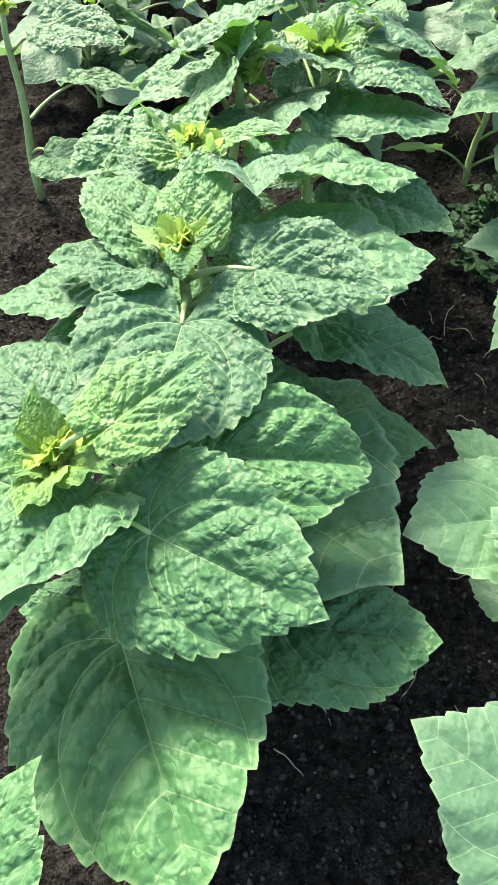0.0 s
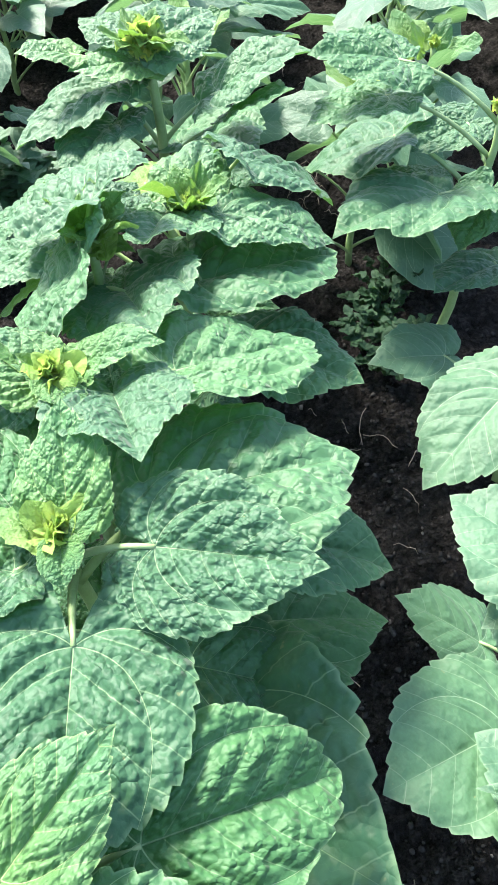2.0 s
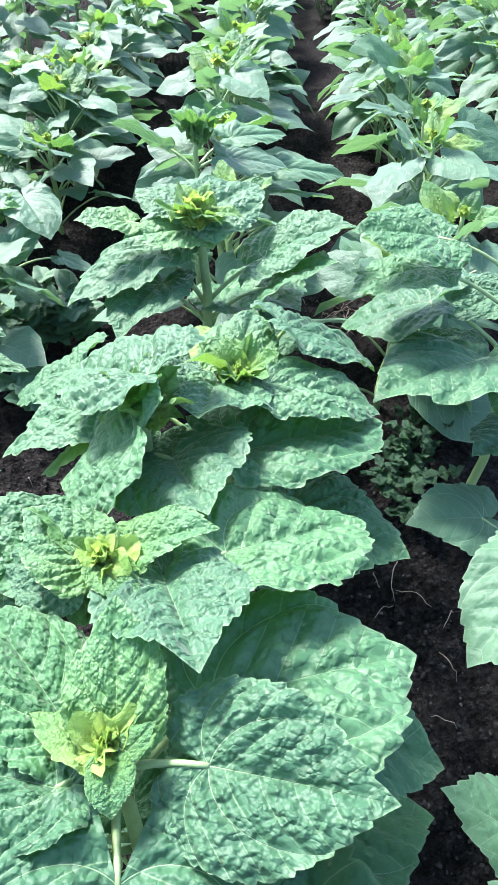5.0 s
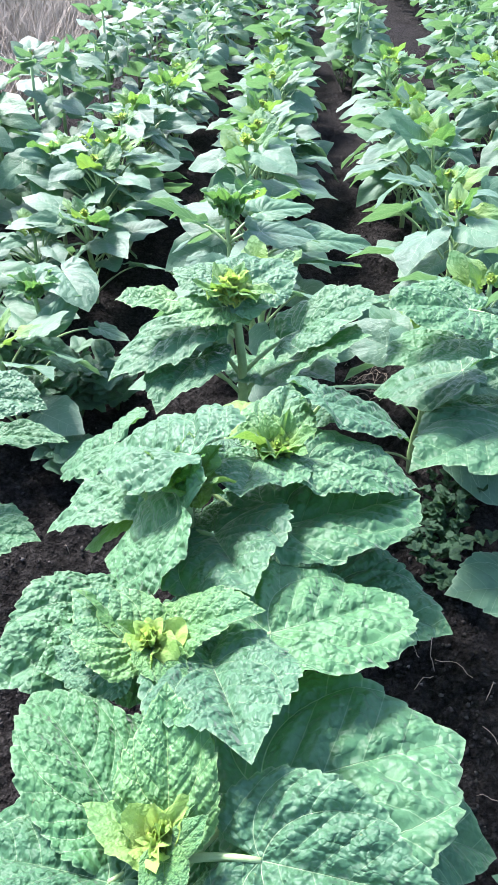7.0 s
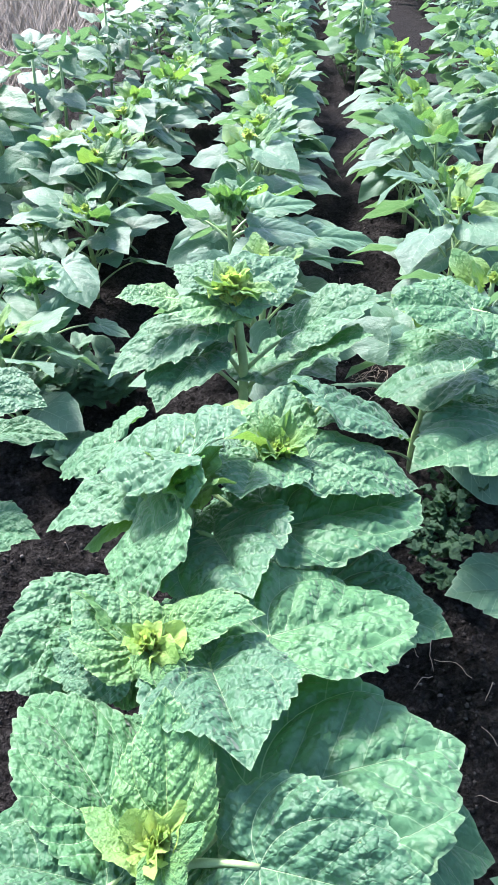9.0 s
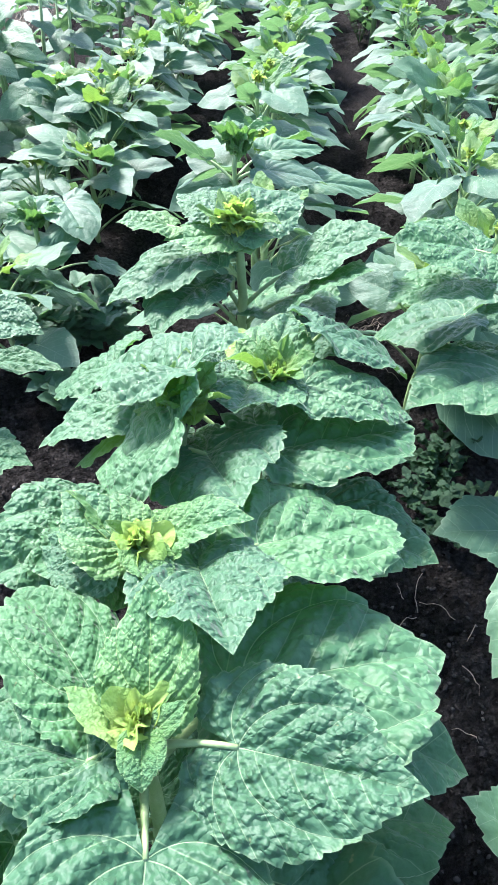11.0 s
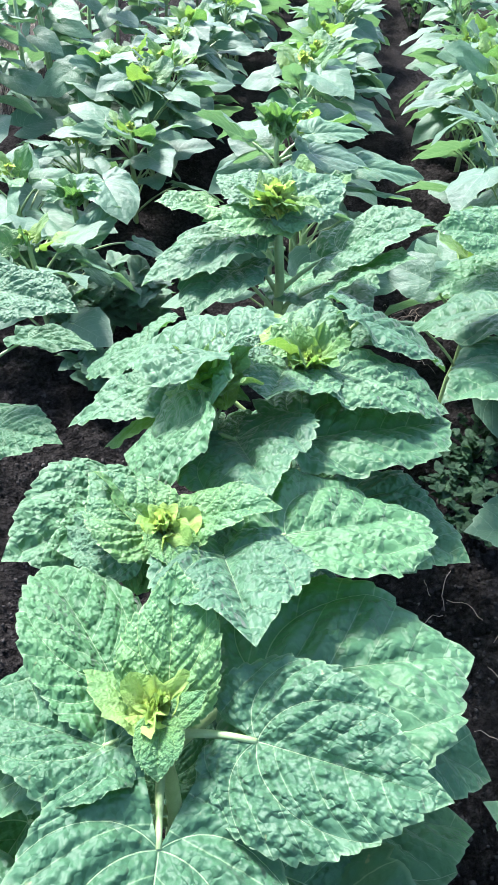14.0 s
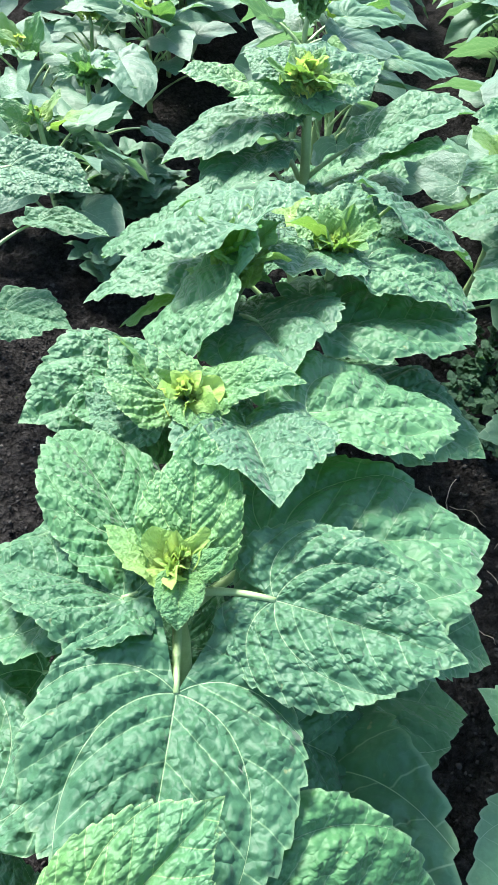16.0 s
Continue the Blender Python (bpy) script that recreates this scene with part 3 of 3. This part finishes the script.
c2 = Plant((-0.07, 1.25, soil_height(-0.07, 1.25)), (-0.04, 1.16, 0.66), "small sunflower plant squeezed between two larger ones in the row", 0.012, 5, bud=0.60)
c2.leaf(-0.053, 1.093, 0.664, 299, -46, -18, 0.176, 0.221, arch=-0.01, fold=0.13, taper=1.0)  # C1
c2.leaf(-0.004, 1.138, 0.578, 169, 20, 13, 0.188, 0.216, arch=0.04, fold=0.23, taper=1.0)  # C2
c2.leaf(-0.030, 1.179, 0.698, 322, -28, -10, 0.200, 0.203, arch=0.13, fold=0.39, taper=1.0)  # C7
c2.leaf(-0.098, 1.282, 0.581, 263, -26, 13, 0.189, 0.191, arch=0.12, fold=0.17, taper=1.0)  # C8
c2.leaf(-0.121, 1.233, 0.547, 277, -43, 13, 0.121, 0.124, arch=0.13, fold=0.19, taper=1.0, sprout=True)  # C9
c2.leaf(0.030, 1.317, 0.620, 225, 11, -8, 0.089, 0.094, arch=0.12, fold=0.17, taper=1.0)  # C14
c2.leaf(-0.054, 1.187, 0.623, 292, -18, 2, 0.062, 0.065, arch=0.13, fold=0.17, taper=1.0, sprout=True)  # C15
c2.leaf(-0.034, 1.238, 0.602, 103, -21, -7, 0.059, 0.059, arch=0.13, fold=0.17, taper=1.0, sprout=True)  # C16
c2.leaf(-0.019, 1.224, 0.547, 196, 7, 13, 0.098, 0.093, arch=0.14, fold=0.19, taper=1.0)  # C17
d = Plant((0.13, 1.7, soil_height(0.13, 1.7)), (0.085, 1.7, 0.7), "tall sunflower plant with a bare pale stem and drooping leaves", 0.015, 6, bud=1.35)
d.leaf(0.217, 1.678, 0.611, 102, 25, 4, 0.192, 0.209, arch=0.17, fold=0.30, taper=0.8, old_or_dimmed=True, drop=0.11)  # D1
d.leaf(0.218, 1.633, 0.570, 125, 31, 1, 0.165, 0.176, arch=0.14, fold=0.21, taper=0.9, old_or_dimmed=True, drop=0.11)  # D2
d.leaf(0.010, 1.741, 0.612, 240, -20, 10, 0.223, 0.226, arch=0.14, fold=0.21, taper=0.7, old_or_dimmed=True, drop=0.11)  # D3
d.leaf(0.005, 1.683, 0.561, 211, -8, 13, 0.177, 0.180, arch=0.15, fold=0.24, taper=0.8, old_or_dimmed=True, drop=0.11)  # D4
d.leaf(-0.050, 1.727, 0.675, 263, 7, -3, 0.101, 0.108, arch=0.14, fold=0.20, taper=1.0, young=True)  # D5
d.leaf(0.094, 1.734, 0.682, 50, 4, 11, 0.172, 0.195, arch=0.13, fold=0.18, taper=0.5)  # D6
d.leaf(0.059, 1.752, 0.687, 316, 4, -4, 0.125, 0.128, arch=0.14, fold=0.21, taper=0.8)  # D7
d.leaf(0.088, 1.725, 0.650, 167, 1, -5, 0.088, 0.099, arch=0.13, fold=0.18, taper=0.8, sprout=True)  # D8
d.leaf(0.062, 1.703, 0.664, 257, -3, -5, 0.124, 0.135, arch=0.14, fold=0.21, taper=0.8, young=True)  # D9
d.leaf(0.165, 1.802, 0.482, 147, 11, 2, 0.221, 0.253, arch=0.12, fold=0.19, taper=0.3, old_or_dimmed=True)  # D12
y = Plant((-0.26, 0.1, soil_height(-0.26, 0.1)), (-0.26, 0.1, 0.5), "sunflower plant with smooth pale leaves in the neighbouring row", 0.012, 7, bud=0.8)
y.leaf(-0.215, 0.012, 0.518, 22, 9, -22, 0.152, 0.145, arch=0.13, fold=0.17, old_or_dimmed=True)  # Z8
r0 = Plant((0.52, 0.2, soil_height(0.52, 0.2)), (0.52, 0.2, 0.5), "sunflower plant with smooth pale leaves in the neighbouring row", 0.012, 8, bud=0.8)
r0.leaf(0.361, 0.147, 0.313, 302, 10, -8, 0.200, 0.220, arch=0.11, fold=0.12, taper=0.6, smooth=True)  # R01
r1 = Plant((0.56, 0.66, soil_height(0.56, 0.66)), (0.56, 0.66, 0.45), "sunflower plant with smooth pale leaves in the neighbouring row", 0.012, 9, bud=0.8)
r1.leaf(0.385, 0.541, 0.322, 254, 10, -6, 0.185, 0.207, arch=0.14, fold=0.09, taper=0.0, smooth=True)  # R11
r1.leaf(0.470, 0.720, 0.148, 300, 20, 10, 0.157, 0.163, arch=0.13, fold=0.12, taper=1.0, smooth=True)  # R12
r1.leaf(0.471, 0.682, 0.444, 329, -5, -4, 0.156, 0.176, arch=0.12, fold=0.10, taper=0.5, smooth=True)  # R13
r1.leaf(0.486, 0.538, 0.114, 324, -26, -15, 0.148, 0.175, arch=0.14, fold=0.21, taper=1.0, smooth=True)  # R15
r1.leaf(0.497, 0.735, 0.276, 211, -4, -34, 0.151, 0.121, arch=0.16, fold=0.25, taper=1.0, smooth=True)  # R16
r1.leaf(0.419, 0.413, 0.370, 324, -4, 8, 0.150, 0.170, arch=0.10, fold=0.15, taper=0.7, smooth=True)  # R17
r1.leaf(0.395, 0.398, 0.400, 308, -5, 30, 0.121, 0.048, arch=0.2, fold=0.5, taper=1.0, smooth=True)  # R18
r1.leaf(0.520, 0.690, 0.375, 258, -18, -8, 0.130, 0.120, arch=0.14, fold=0.2, taper=0.8, smooth=True)  # R19
r2 = Plant((0.7, 1.1, soil_height(0.7, 1.1)), (0.7, 1.1, 0.5), "sunflower plant with smooth pale leaves in the neighbouring row", 0.012, 10, bud=0.8)
r2.leaf(0.607, 1.060, 0.345, 237, -25, 8, 0.224, 0.227, arch=0.14, fold=0.15, taper=1.0, smooth=True)  # R14
r2.leaf(0.587, 1.255, 0.256, 271, 2, -7, 0.154, 0.181, arch=0.13, fold=0.18, taper=1.0, smooth=True)  # R21
r3 = Plant((0.72, 1.52, soil_height(0.72, 1.52)), (0.72, 1.52, 0.62), "sunflower plant with smooth pale leaves in the neighbouring row", 0.012, 11, bud=0.8)
r3.leaf(0.611, 1.475, 0.472, 247, -1, 10, 0.261, 0.280, arch=0.17, fold=0.23, taper=1.0, crinkle=0.9, old_or_dimmed=True)  # R31
r3.leaf(0.565, 1.639, 0.514, 311, -32, -8, 0.233, 0.267, arch=0.09, fold=0.16, taper=1.0, crinkle=0.9, old_or_dimmed=True)  # R32
r3.leaf(0.627, 1.580, 0.442, 333, -14, -2, 0.123, 0.129, arch=0.14, fold=0.18, taper=1.0, crinkle=0.9, old_or_dimmed=True)  # R33
r3.leaf(0.536, 1.601, 0.676, 270, 5, -11, 0.174, 0.191, arch=0.14, fold=0.19, taper=1.0, crinkle=0.9, old_or_dimmed=True)  # R34
r3.leaf(0.521, 1.603, 0.613, 251, -6, 7, 0.178, 0.187, arch=0.13, fold=0.10, taper=1.0, crinkle=0.9, old_or_dimmed=True)  # R35
r3.leaf(0.709, 1.460, 0.480, 224, -35, 10, 0.137, 0.144, fold=0.3, crinkle=0.9, taper=0.7)  # R36
r3.leaf(0.731, 1.400, 0.350, 246, -3, 12, 0.171, 0.163, fold=0.3, crinkle=0.9, taper=0.7, old_or_dimmed=True)  # R37
r3.leaf(0.709, 1.620, 0.538, 253, -16, -8, 0.138, 0.138, fold=0.25, crinkle=0.9, taper=0.7)  # R38
e = Plant((-0.46, 2.5, soil_height(-0.46, 2.5)), (-0.45, 2.47, 0.40), "sunflower plant with smooth pale leaves in the neighbouring row", 0.012, 13, bud=0.55)
g = Plant((0.15, 2.46, soil_height(0.15, 2.46)), (0.15, 2.44, 0.63), "sunflower plant with smooth pale leaves in the neighbouring row", 0.012, 14, bud=0.8)
l1 = Plant((-0.61, 1.75, soil_height(-0.61, 1.75)), (-0.60, 1.75, 0.5), "sunflower plant with smooth pale leaves in the neighbouring row", 0.012, 15, bud=0.8)
l1.leaf(-0.500, 1.790, 0.447, 105, -5, 14, 0.180, 0.180, arch=0.12, fold=0.2, taper=0.6)  # L11
l1.leaf(-0.500, 1.590, 0.225, 112, 2, 10, 0.160, 0.160, arch=0.14, fold=0.22, taper=1.0, old_or_dimmed=True)  # L13
l1.leaf(-0.470, 1.840, 0.293, 107, 0, -6, 0.172, 0.125, arch=0.12, fold=0.3, taper=0.7, old_or_dimmed=True)  # L14
z.leaf(-0.232, 0.390, 0.575, 212, -6, -4, 0.200, 0.190, arch=0.12, fold=0.2, taper=0.5, old_or_dimmed=True)  # Z11
e.leaf(-0.360, 2.520, 0.420, 154, -18, 0, 0.190, 0.180, arch=0.15, fold=0.2, taper=0.5, old_or_dimmed=True)  # E1
e.leaf(-0.260, 2.400, 0.280, 119, -16, 0, 0.105, 0.080, arch=0.1, fold=0.2, old_or_dimmed=True)  # E6
e.leaf(-0.400, 2.360, 0.330, 60, 25, 45, 0.130, 0.090, arch=0.1, fold=0.3, old_or_dimmed=True)  # E5
g.leaf(0.390, 2.470, 0.500, 85, -11, 8, 0.215, 0.160, arch=0.12, fold=0.25, old_or_dimmed=True)  # G4
g.leaf(0.340, 2.450, 0.440, 78, -14, -10, 0.252, 0.150, arch=0.12, fold=0.25, old_or_dimmed=True)  # G5
g.leaf(0.220, 2.360, 0.500, 270, -39, 0, 0.128, 0.128, arch=0.12, fold=0.25, old_or_dimmed=True)  # G6
g.leaf(0.260, 2.510, 0.580, 71, -6, 12, 0.181, 0.140, arch=0.12, fold=0.25, old_or_dimmed=True)  # G7
g.leaf(0.050, 2.520, 0.560, 305, 8, 42, 0.190, 0.150, arch=0.1, fold=0.35, old_or_dimmed=True)  # G1
g.leaf(0.080, 2.330, 0.500, 200, -25, -10, 0.140, 0.130, arch=0.1, fold=0.2, old_or_dimmed=True)  # G2
g.leaf(0.240, 2.400, 0.560, 95, -12, 10, 0.180, 0.160, arch=0.1, fold=0.2, old_or_dimmed=True)  # G3
e.sprouts(7, 0.09, 0, 25, lime=False)
g.sprouts(8, 0.1, 20, 30, lime=False)
b.sprouts(4, 0.045, 10, 45)
for plant in (a, z, b, c, c2, d):
    plant.low_leaves()
c.sprouts(8, 0.070, 0, 45)
c2.sprouts(7, 0.070, 20, 40)
d.sprouts(7, 0.075, 0, 32)
a.sprouts(5, 0.036, 80, 45)
z.sprouts(5, 0.065, 30, 30)


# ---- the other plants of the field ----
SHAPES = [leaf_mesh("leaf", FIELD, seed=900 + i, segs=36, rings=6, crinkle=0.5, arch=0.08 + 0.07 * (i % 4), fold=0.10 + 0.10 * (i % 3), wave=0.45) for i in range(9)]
SPROUTS = [leaf_mesh("leaf", SPROUT if i % 2 else YOUNG, seed=950 + i, segs=33, rings=6, crinkle=1.0, arch=0.2, fold=0.3, wave=1.0, pointed=0.15) for i in range(4)]


def leaf_layout(height, seed, low=0.30):
    """Places of the blades round a stem that stands at the origin."""
    rng = random.Random(seed)
    count = rng.randint(17, 21)
    spin = rng.uniform(0, 360)
    out = []
    for i in range(count):
        f = i / (count - 1)
        az = spin + 137.5 * i + rng.uniform(-25, 25)
        a = radians(az)
        if f > 0.62:
            g = (f - 0.62) / 0.38
            reach, z = 0.105 - 0.085 * g, height * (0.90 + 0.08 * g)
            length, pitch = (0.135 - 0.062 * g) * rng.uniform(0.8, 1.2), 4 + 44 * g + rng.uniform(-22, 18)
        else:
            g = f / 0.62
            z = height * (low + (0.95 - low) * g ** 0.8) + rng.uniform(-0.03, 0.03)
            reach = (0.180 - 0.075 * g) * rng.uniform(0.7, 1.3)
            length, pitch = (0.195 - 0.040 * g) * rng.uniform(0.68, 1.15), -22 + 16 * g + rng.uniform(-24, 24)
        out.append((reach * math.sin(a), reach * math.cos(a), z, az + rng.uniform(-25, 25), pitch, rng.uniform(-40, 40), length, length * rng.uniform(0.72, 1.05), f))
    return out


def field_plant(x, y, height, seed, label, low=0.30):
    rng = random.Random(seed)
    z0 = soil_height(x, y)
    p = Plant((x, y, z0), (x + rng.uniform(-0.03, 0.03), y + rng.uniform(-0.03, 0.03), z0 + height), label, 0.010 + 0.003 * rng.random(), seed, rng.uniform(0.60, 0.85))
    for k, (bx, by, bz, az, pitch, roll, length, width, f) in enumerate(leaf_layout(height, seed, low)):
        axis = p.at(z0 + bz)
        base = Vector((axis.x + bx, axis.y + by, z0 + bz))
        me = SPROUTS[k % 4] if f > 0.78 else SHAPES[(k + seed) % 9]
        ob = link_mesh("leaf", me, p.root)
        ob.matrix_local = Matrix.Translation(-p.foot) @ leaf_pose(*base, az, pitch, roll, length, width)
        if f < 0.8:
            p.petiole(base, 0.0036, (1.15 if f > 0.45 else 0.75) * math.hypot(bx, by))
    return p


GREEN = "leafy green sunflower plant with an unopened bud, rooted in dark soil"
for args in (
    (0.19, 2.12, 0.55, 38), (0.29, 2.98, 0.66, 32), (0.25, 2.70, 0.58, 33), (0.36, 3.40, 0.62, 34),
    (0.62, 1.95, 0.50, 41), (0.80, 2.10, 0.50, 42), (0.90, 2.50, 0.54, 43), (1.00, 2.90, 0.56, 44), (1.08, 3.28, 0.58, 45),
    (-0.294, 3.50, 0.47, 51, 0.5), (-0.50, 3.69, 0.52, 53, 0.5), (-0.40, 3.86, 0.50, 46, 0.5), (-0.52, 3.10, 0.36, 55, 0.35),
    (-0.653, 2.62, 0.41, 59, 0.4), (-0.52, 2.24, 0.34, 57, 0.45), (-0.34, 3.16, 0.38, 48, 0.5),
):
    field_plant(*args[:4], GREEN, args[4] if len(args) > 4 else 0.30)


def row_of_plants(offset, start, stop, seed, step=0.27):
    rng = random.Random(seed)
    y, k = start, 0
    while y < stop:
        yy = y + rng.uniform(-0.05, 0.05)
        k += 1
        field_plant(row_x(yy, offset) + rng.uniform(-0.05, 0.05), yy, rng.uniform(0.48, 0.64) * (0.86 if offset < 0 else 1.0), seed * 100 + k, GREEN, 0.45 if offset < 0 else 0.32)
        y += step * rng.uniform(0.85, 1.2)


row_of_plants(0.0, 3.75, 6.2, 11)
row_of_plants(0.72, 3.6, 5.5, 12)
row_of_plants(1.42, 2.5, 5.6, 14)
row_of_plants(-0.70, 3.7, 6.2, 13)


# far plants: a few kinds, each with its blades in one part
FAR_BLADES = []


def far_kind(seed):
    height = 0.62 + 0.03 * (seed % 3)
    root = new("sunflower_plant")
    tagged(root, "leafy green sunflower plant standing in a distant row", "plant", "sunflower rows")
    pts, faces = tube_points([(0, 0, -0.03), (0, 0, height * 0.5), (0.01, 0, height)], [0.012, 0.010, 0.007], 6)
    link_mesh("stem", mesh_from("stem", pts, faces, STEM), root)
    allp, allf, allu = [], [], []
    for k, (bx, by, bz, az, pitch, roll, length, width, f) in enumerate(leaf_layout(height, seed + 700)):
        p, fc, u = leaf_points(seed * 20 + k, 12, 3, 0.8, 0.22, 0.25, 0.6, False)
        m = leaf_pose(bx, by, bz, az, pitch, roll, length, width)
        o = len(allp)
        allp += [tuple(m @ Vector(q)) for q in p]
        allf += [tuple(i + o for i in q) for q in fc]
        allu += [tuple(q) for q in u]
    FAR_BLADES.append((allp, allf, allu))
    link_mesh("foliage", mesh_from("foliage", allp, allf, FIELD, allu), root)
    link_mesh("bud", FIELD_BUDS[seed % 3], root, "", Matrix.Translation((0.01, 0, height - 0.03)) @ Matrix.Scale(0.55, 4))
    return root


def far_rows(limit=11.0):
    rng = random.Random(5)
    kinds, used, beyond = [far_kind(s) for s in range(6)], set(), []
    for offset, start, stop in ((0.0, 6.3, 24), (0.72, 7.1, 24), (1.42, 5.8, 7.2), (-0.70, 6.3, 24), (-1.40, 3.4, 24), (-2.1, 11.5, 24), (2.15, 3.0, 24), (2.85, 4.0, 24), (3.55, 6.0, 24)):
        y = start
        while y < stop:
            k = rng.randrange(6)
            x = row_x(y, offset) + rng.uniform(-0.07, 0.07)
            m = Matrix.Translation((x, y, soil_height(x, y))) @ pose(0, 0, 0, rng.uniform(-6, 6), rng.uniform(-6, 6), rng.uniform(0, 360)) @ Matrix.Scale(rng.uniform(0.85, 1.12), 4)
            if y > limit:
                beyond.append((k, m))
            elif k in used:
                copy_thing(kinds[k], m)
            else:
                kinds[k].matrix_basis = m
                used.add(k)
            y += rng.uniform(0.24, 0.36)
    pts, faces, uv = [], [], []
    for k, m in beyond:
        fp, ff, fu = FAR_BLADES[k]
        o = len(pts)
        pts += [tuple(m @ Vector(q)) for q in fp]
        faces += [tuple(i + o for i in q) for q in ff]
        uv += fu
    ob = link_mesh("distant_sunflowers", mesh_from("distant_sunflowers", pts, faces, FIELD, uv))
    tagged(ob, "dense far rows of green sunflower foliage", "plants", kind="stuff")


far_rows()


# ---- dry grass at the field's edge, weeds, straw ----
def build_dry_grass():
    rng = random.Random(9)
    pts, faces = [], []
    for i in range(17000):
        y = 4.5 + 18 * rng.random() ** 1.3
        x = row_x(y, -1.75) - 0.13 * (y - 4.5) - 5.0 * rng.random() ** 1.5
        h, w = rng.uniform(0.2, 0.7), 0.0012 + 0.00025 * y
        a, lean = rng.uniform(0, 6.28), rng.uniform(0.05, 0.9)
        dx, dy = math.cos(a), math.sin(a)
        o = len(pts)
        z = soil_height(x, y)
        for f, ww in ((0, 1), (0.4, 0.9), (0.75, 0.7), (1.0, 0.15)):
            cx, cy = x + dx * lean * h * f * f, y + dy * lean * h * f * f
            pts.append((cx - dy * w * ww, cy + dx * w * ww, z + h * f * (1 - 0.25 * lean * f)))
            pts.append((cx + dy * w * ww, cy - dx * w * ww, z + h * f * (1 - 0.25 * lean * f)))
        faces += [(o + 2 * k, o + 2 * k + 1, o + 2 * k + 3, o + 2 * k + 2) for k in range(3)]
    ob = link_mesh("dry_grass", mesh_from("dry_grass", pts, faces, DRY))
    tagged(ob, "tall dry beige grass along the edge of the field", "grass", kind="stuff")


build_dry_grass()


def weed(x, y, height, seed, spread=0.10):
    rng = random.Random(seed)
    z0 = soil_height(x, y)
    root = new("weed")
    root.location = (x, y, z0)
    tagged(root, "low dark green weed with small rounded leaves in bare soil", "weed", "weeds between the rows")
    for k in range(9):
        a = rng.uniform(0, 6.28)
        tip = Vector((math.cos(a) * spread * rng.uniform(0.3, 1), math.sin(a) * spread * rng.uniform(0.3, 1), height * rng.uniform(0.5, 1)))
        path = bend((0, 0, -0.01), tip, 0.02, 6)
        pts, faces = tube_points(path, [0.0024, 0.0022, 0.002, 0.0018, 0.0015, 0.0013, 0.001], 5)
        link_mesh("stem", mesh_from("stem", pts, faces, WEED, np.zeros((len(pts), 2))), root)
        for q in path[2:]:
            for s in range(3):
                az = rng.uniform(0, 360)
                ob = link_mesh("leaf", (BROAD if x < 0 else WEEDS)[rng.randrange(3)], root)
                size = rng.uniform(0.012, 0.028) * (2.8 if x < 0 else 1.0)
                ob.matrix_local = leaf_pose(*q, az, rng.uniform(-10, 35), rng.uniform(-20, 20), size, size * 0.9)


WEEDS = [leaf_mesh("leaf", WEED, seed=970 + i, segs=18, rings=3, crinkle=0.6, arch=0.15, fold=0.2, wave=0.8, teeth=True) for i in range(3)]
BROAD = [leaf_mesh("leaf", FIELD, seed=980 + i, segs=24, rings=4, crinkle=0.8, arch=0.15, fold=0.3, wave=0.8, taper=0.4) for i in range(3)]
for wx, wy, wh, ws, wr in ((0.62, 1.62, 0.13, 1, 0.12), (0.55, 1.58, 0.10, 2, 0.10), (0.66, 1.75, 0.12, 3, 0.12), (0.60, 1.70, 0.09, 11, 0.10), (0.58, 1.48, 0.08, 12, 0.09), (-0.36, 2.36, 0.22, 4, 0.14), (-0.24, 2.42, 0.20, 5, 0.13), (-0.46, 2.30, 0.24, 6, 0.14), (-0.33, 2.05, 0.14, 7, 0.10), (1.75, 7.6, 0.35, 8, 0.25)):
    weed(wx, wy, wh, ws, wr)


def straw(x, y, az, length, seed, lift=0.012):
    rng = random.Random(seed)
    d = Vector((math.sin(radians(az)), math.cos(radians(az)), 0))
    n = Vector((d.y, -d.x, 0))
    bow = rng.uniform(-0.12, 0.12) * length
    path = []
    for k in range(7):
        f = k / 6
        p = Vector((x, y, 0)) + d * length * (f - 0.5) + n * bow * 4 * f * (1 - f)
        p.z = soil_height(p.x, p.y) + 0.004 + lift * math.sin(math.pi * f)
        path.append(p)
    pts, faces = tube_points(path, [0.0009] * 7, 5)
    tagged(link_mesh("straw", mesh_from("straw", pts, faces, STRAW)), "thin dry straw lying on dark soil", "straw", "straws on the soil")


for sx, sy, sa, sl in ((0.483, 1.33, 20, 0.10), (0.50, 1.27, -35, 0.09), (0.508, 1.09, -8, 0.07), (0.43, 1.25, 60, 0.06), (0.55, 1.20, 40, 0.05), (0.46, 0.98, -50, 0.05), (0.40, 0.62, 70, 0.05), (0.28, 0.42, 30, 0.06), (0.36, 0.36, -30, 0.05), (0.62, 2.46, 80, 0.12), (0.66, 2.52, 50, 0.12), (0.60, 2.40, -70, 0.10), (0.68, 2.45, 20, 0.10), (0.64, 2.20, -20, 0.10), (0.72, 3.3, 15, 0.14)):
    straw(sx, sy, sa, sl, int(sx * 1000 + sy * 100))
litter = random.Random(21)
for k in range(34):
    ly = 0.25 + 3.2 * litter.random() ** 1.2
    straw(row_x(ly, litter.uniform(0.28, 0.46) if k % 4 else litter.uniform(-0.46, -0.30)), ly, litter.uniform(0, 180), litter.uniform(0.015, 0.06), 300 + k, 0.006)
for k in range(12):
    straw(0.61 + litter.gauss(0, 0.03), 2.43 + litter.gauss(0, 0.05), litter.uniform(0, 180), litter.uniform(0.06, 0.14), 400 + k, litter.uniform(0.01, 0.04))
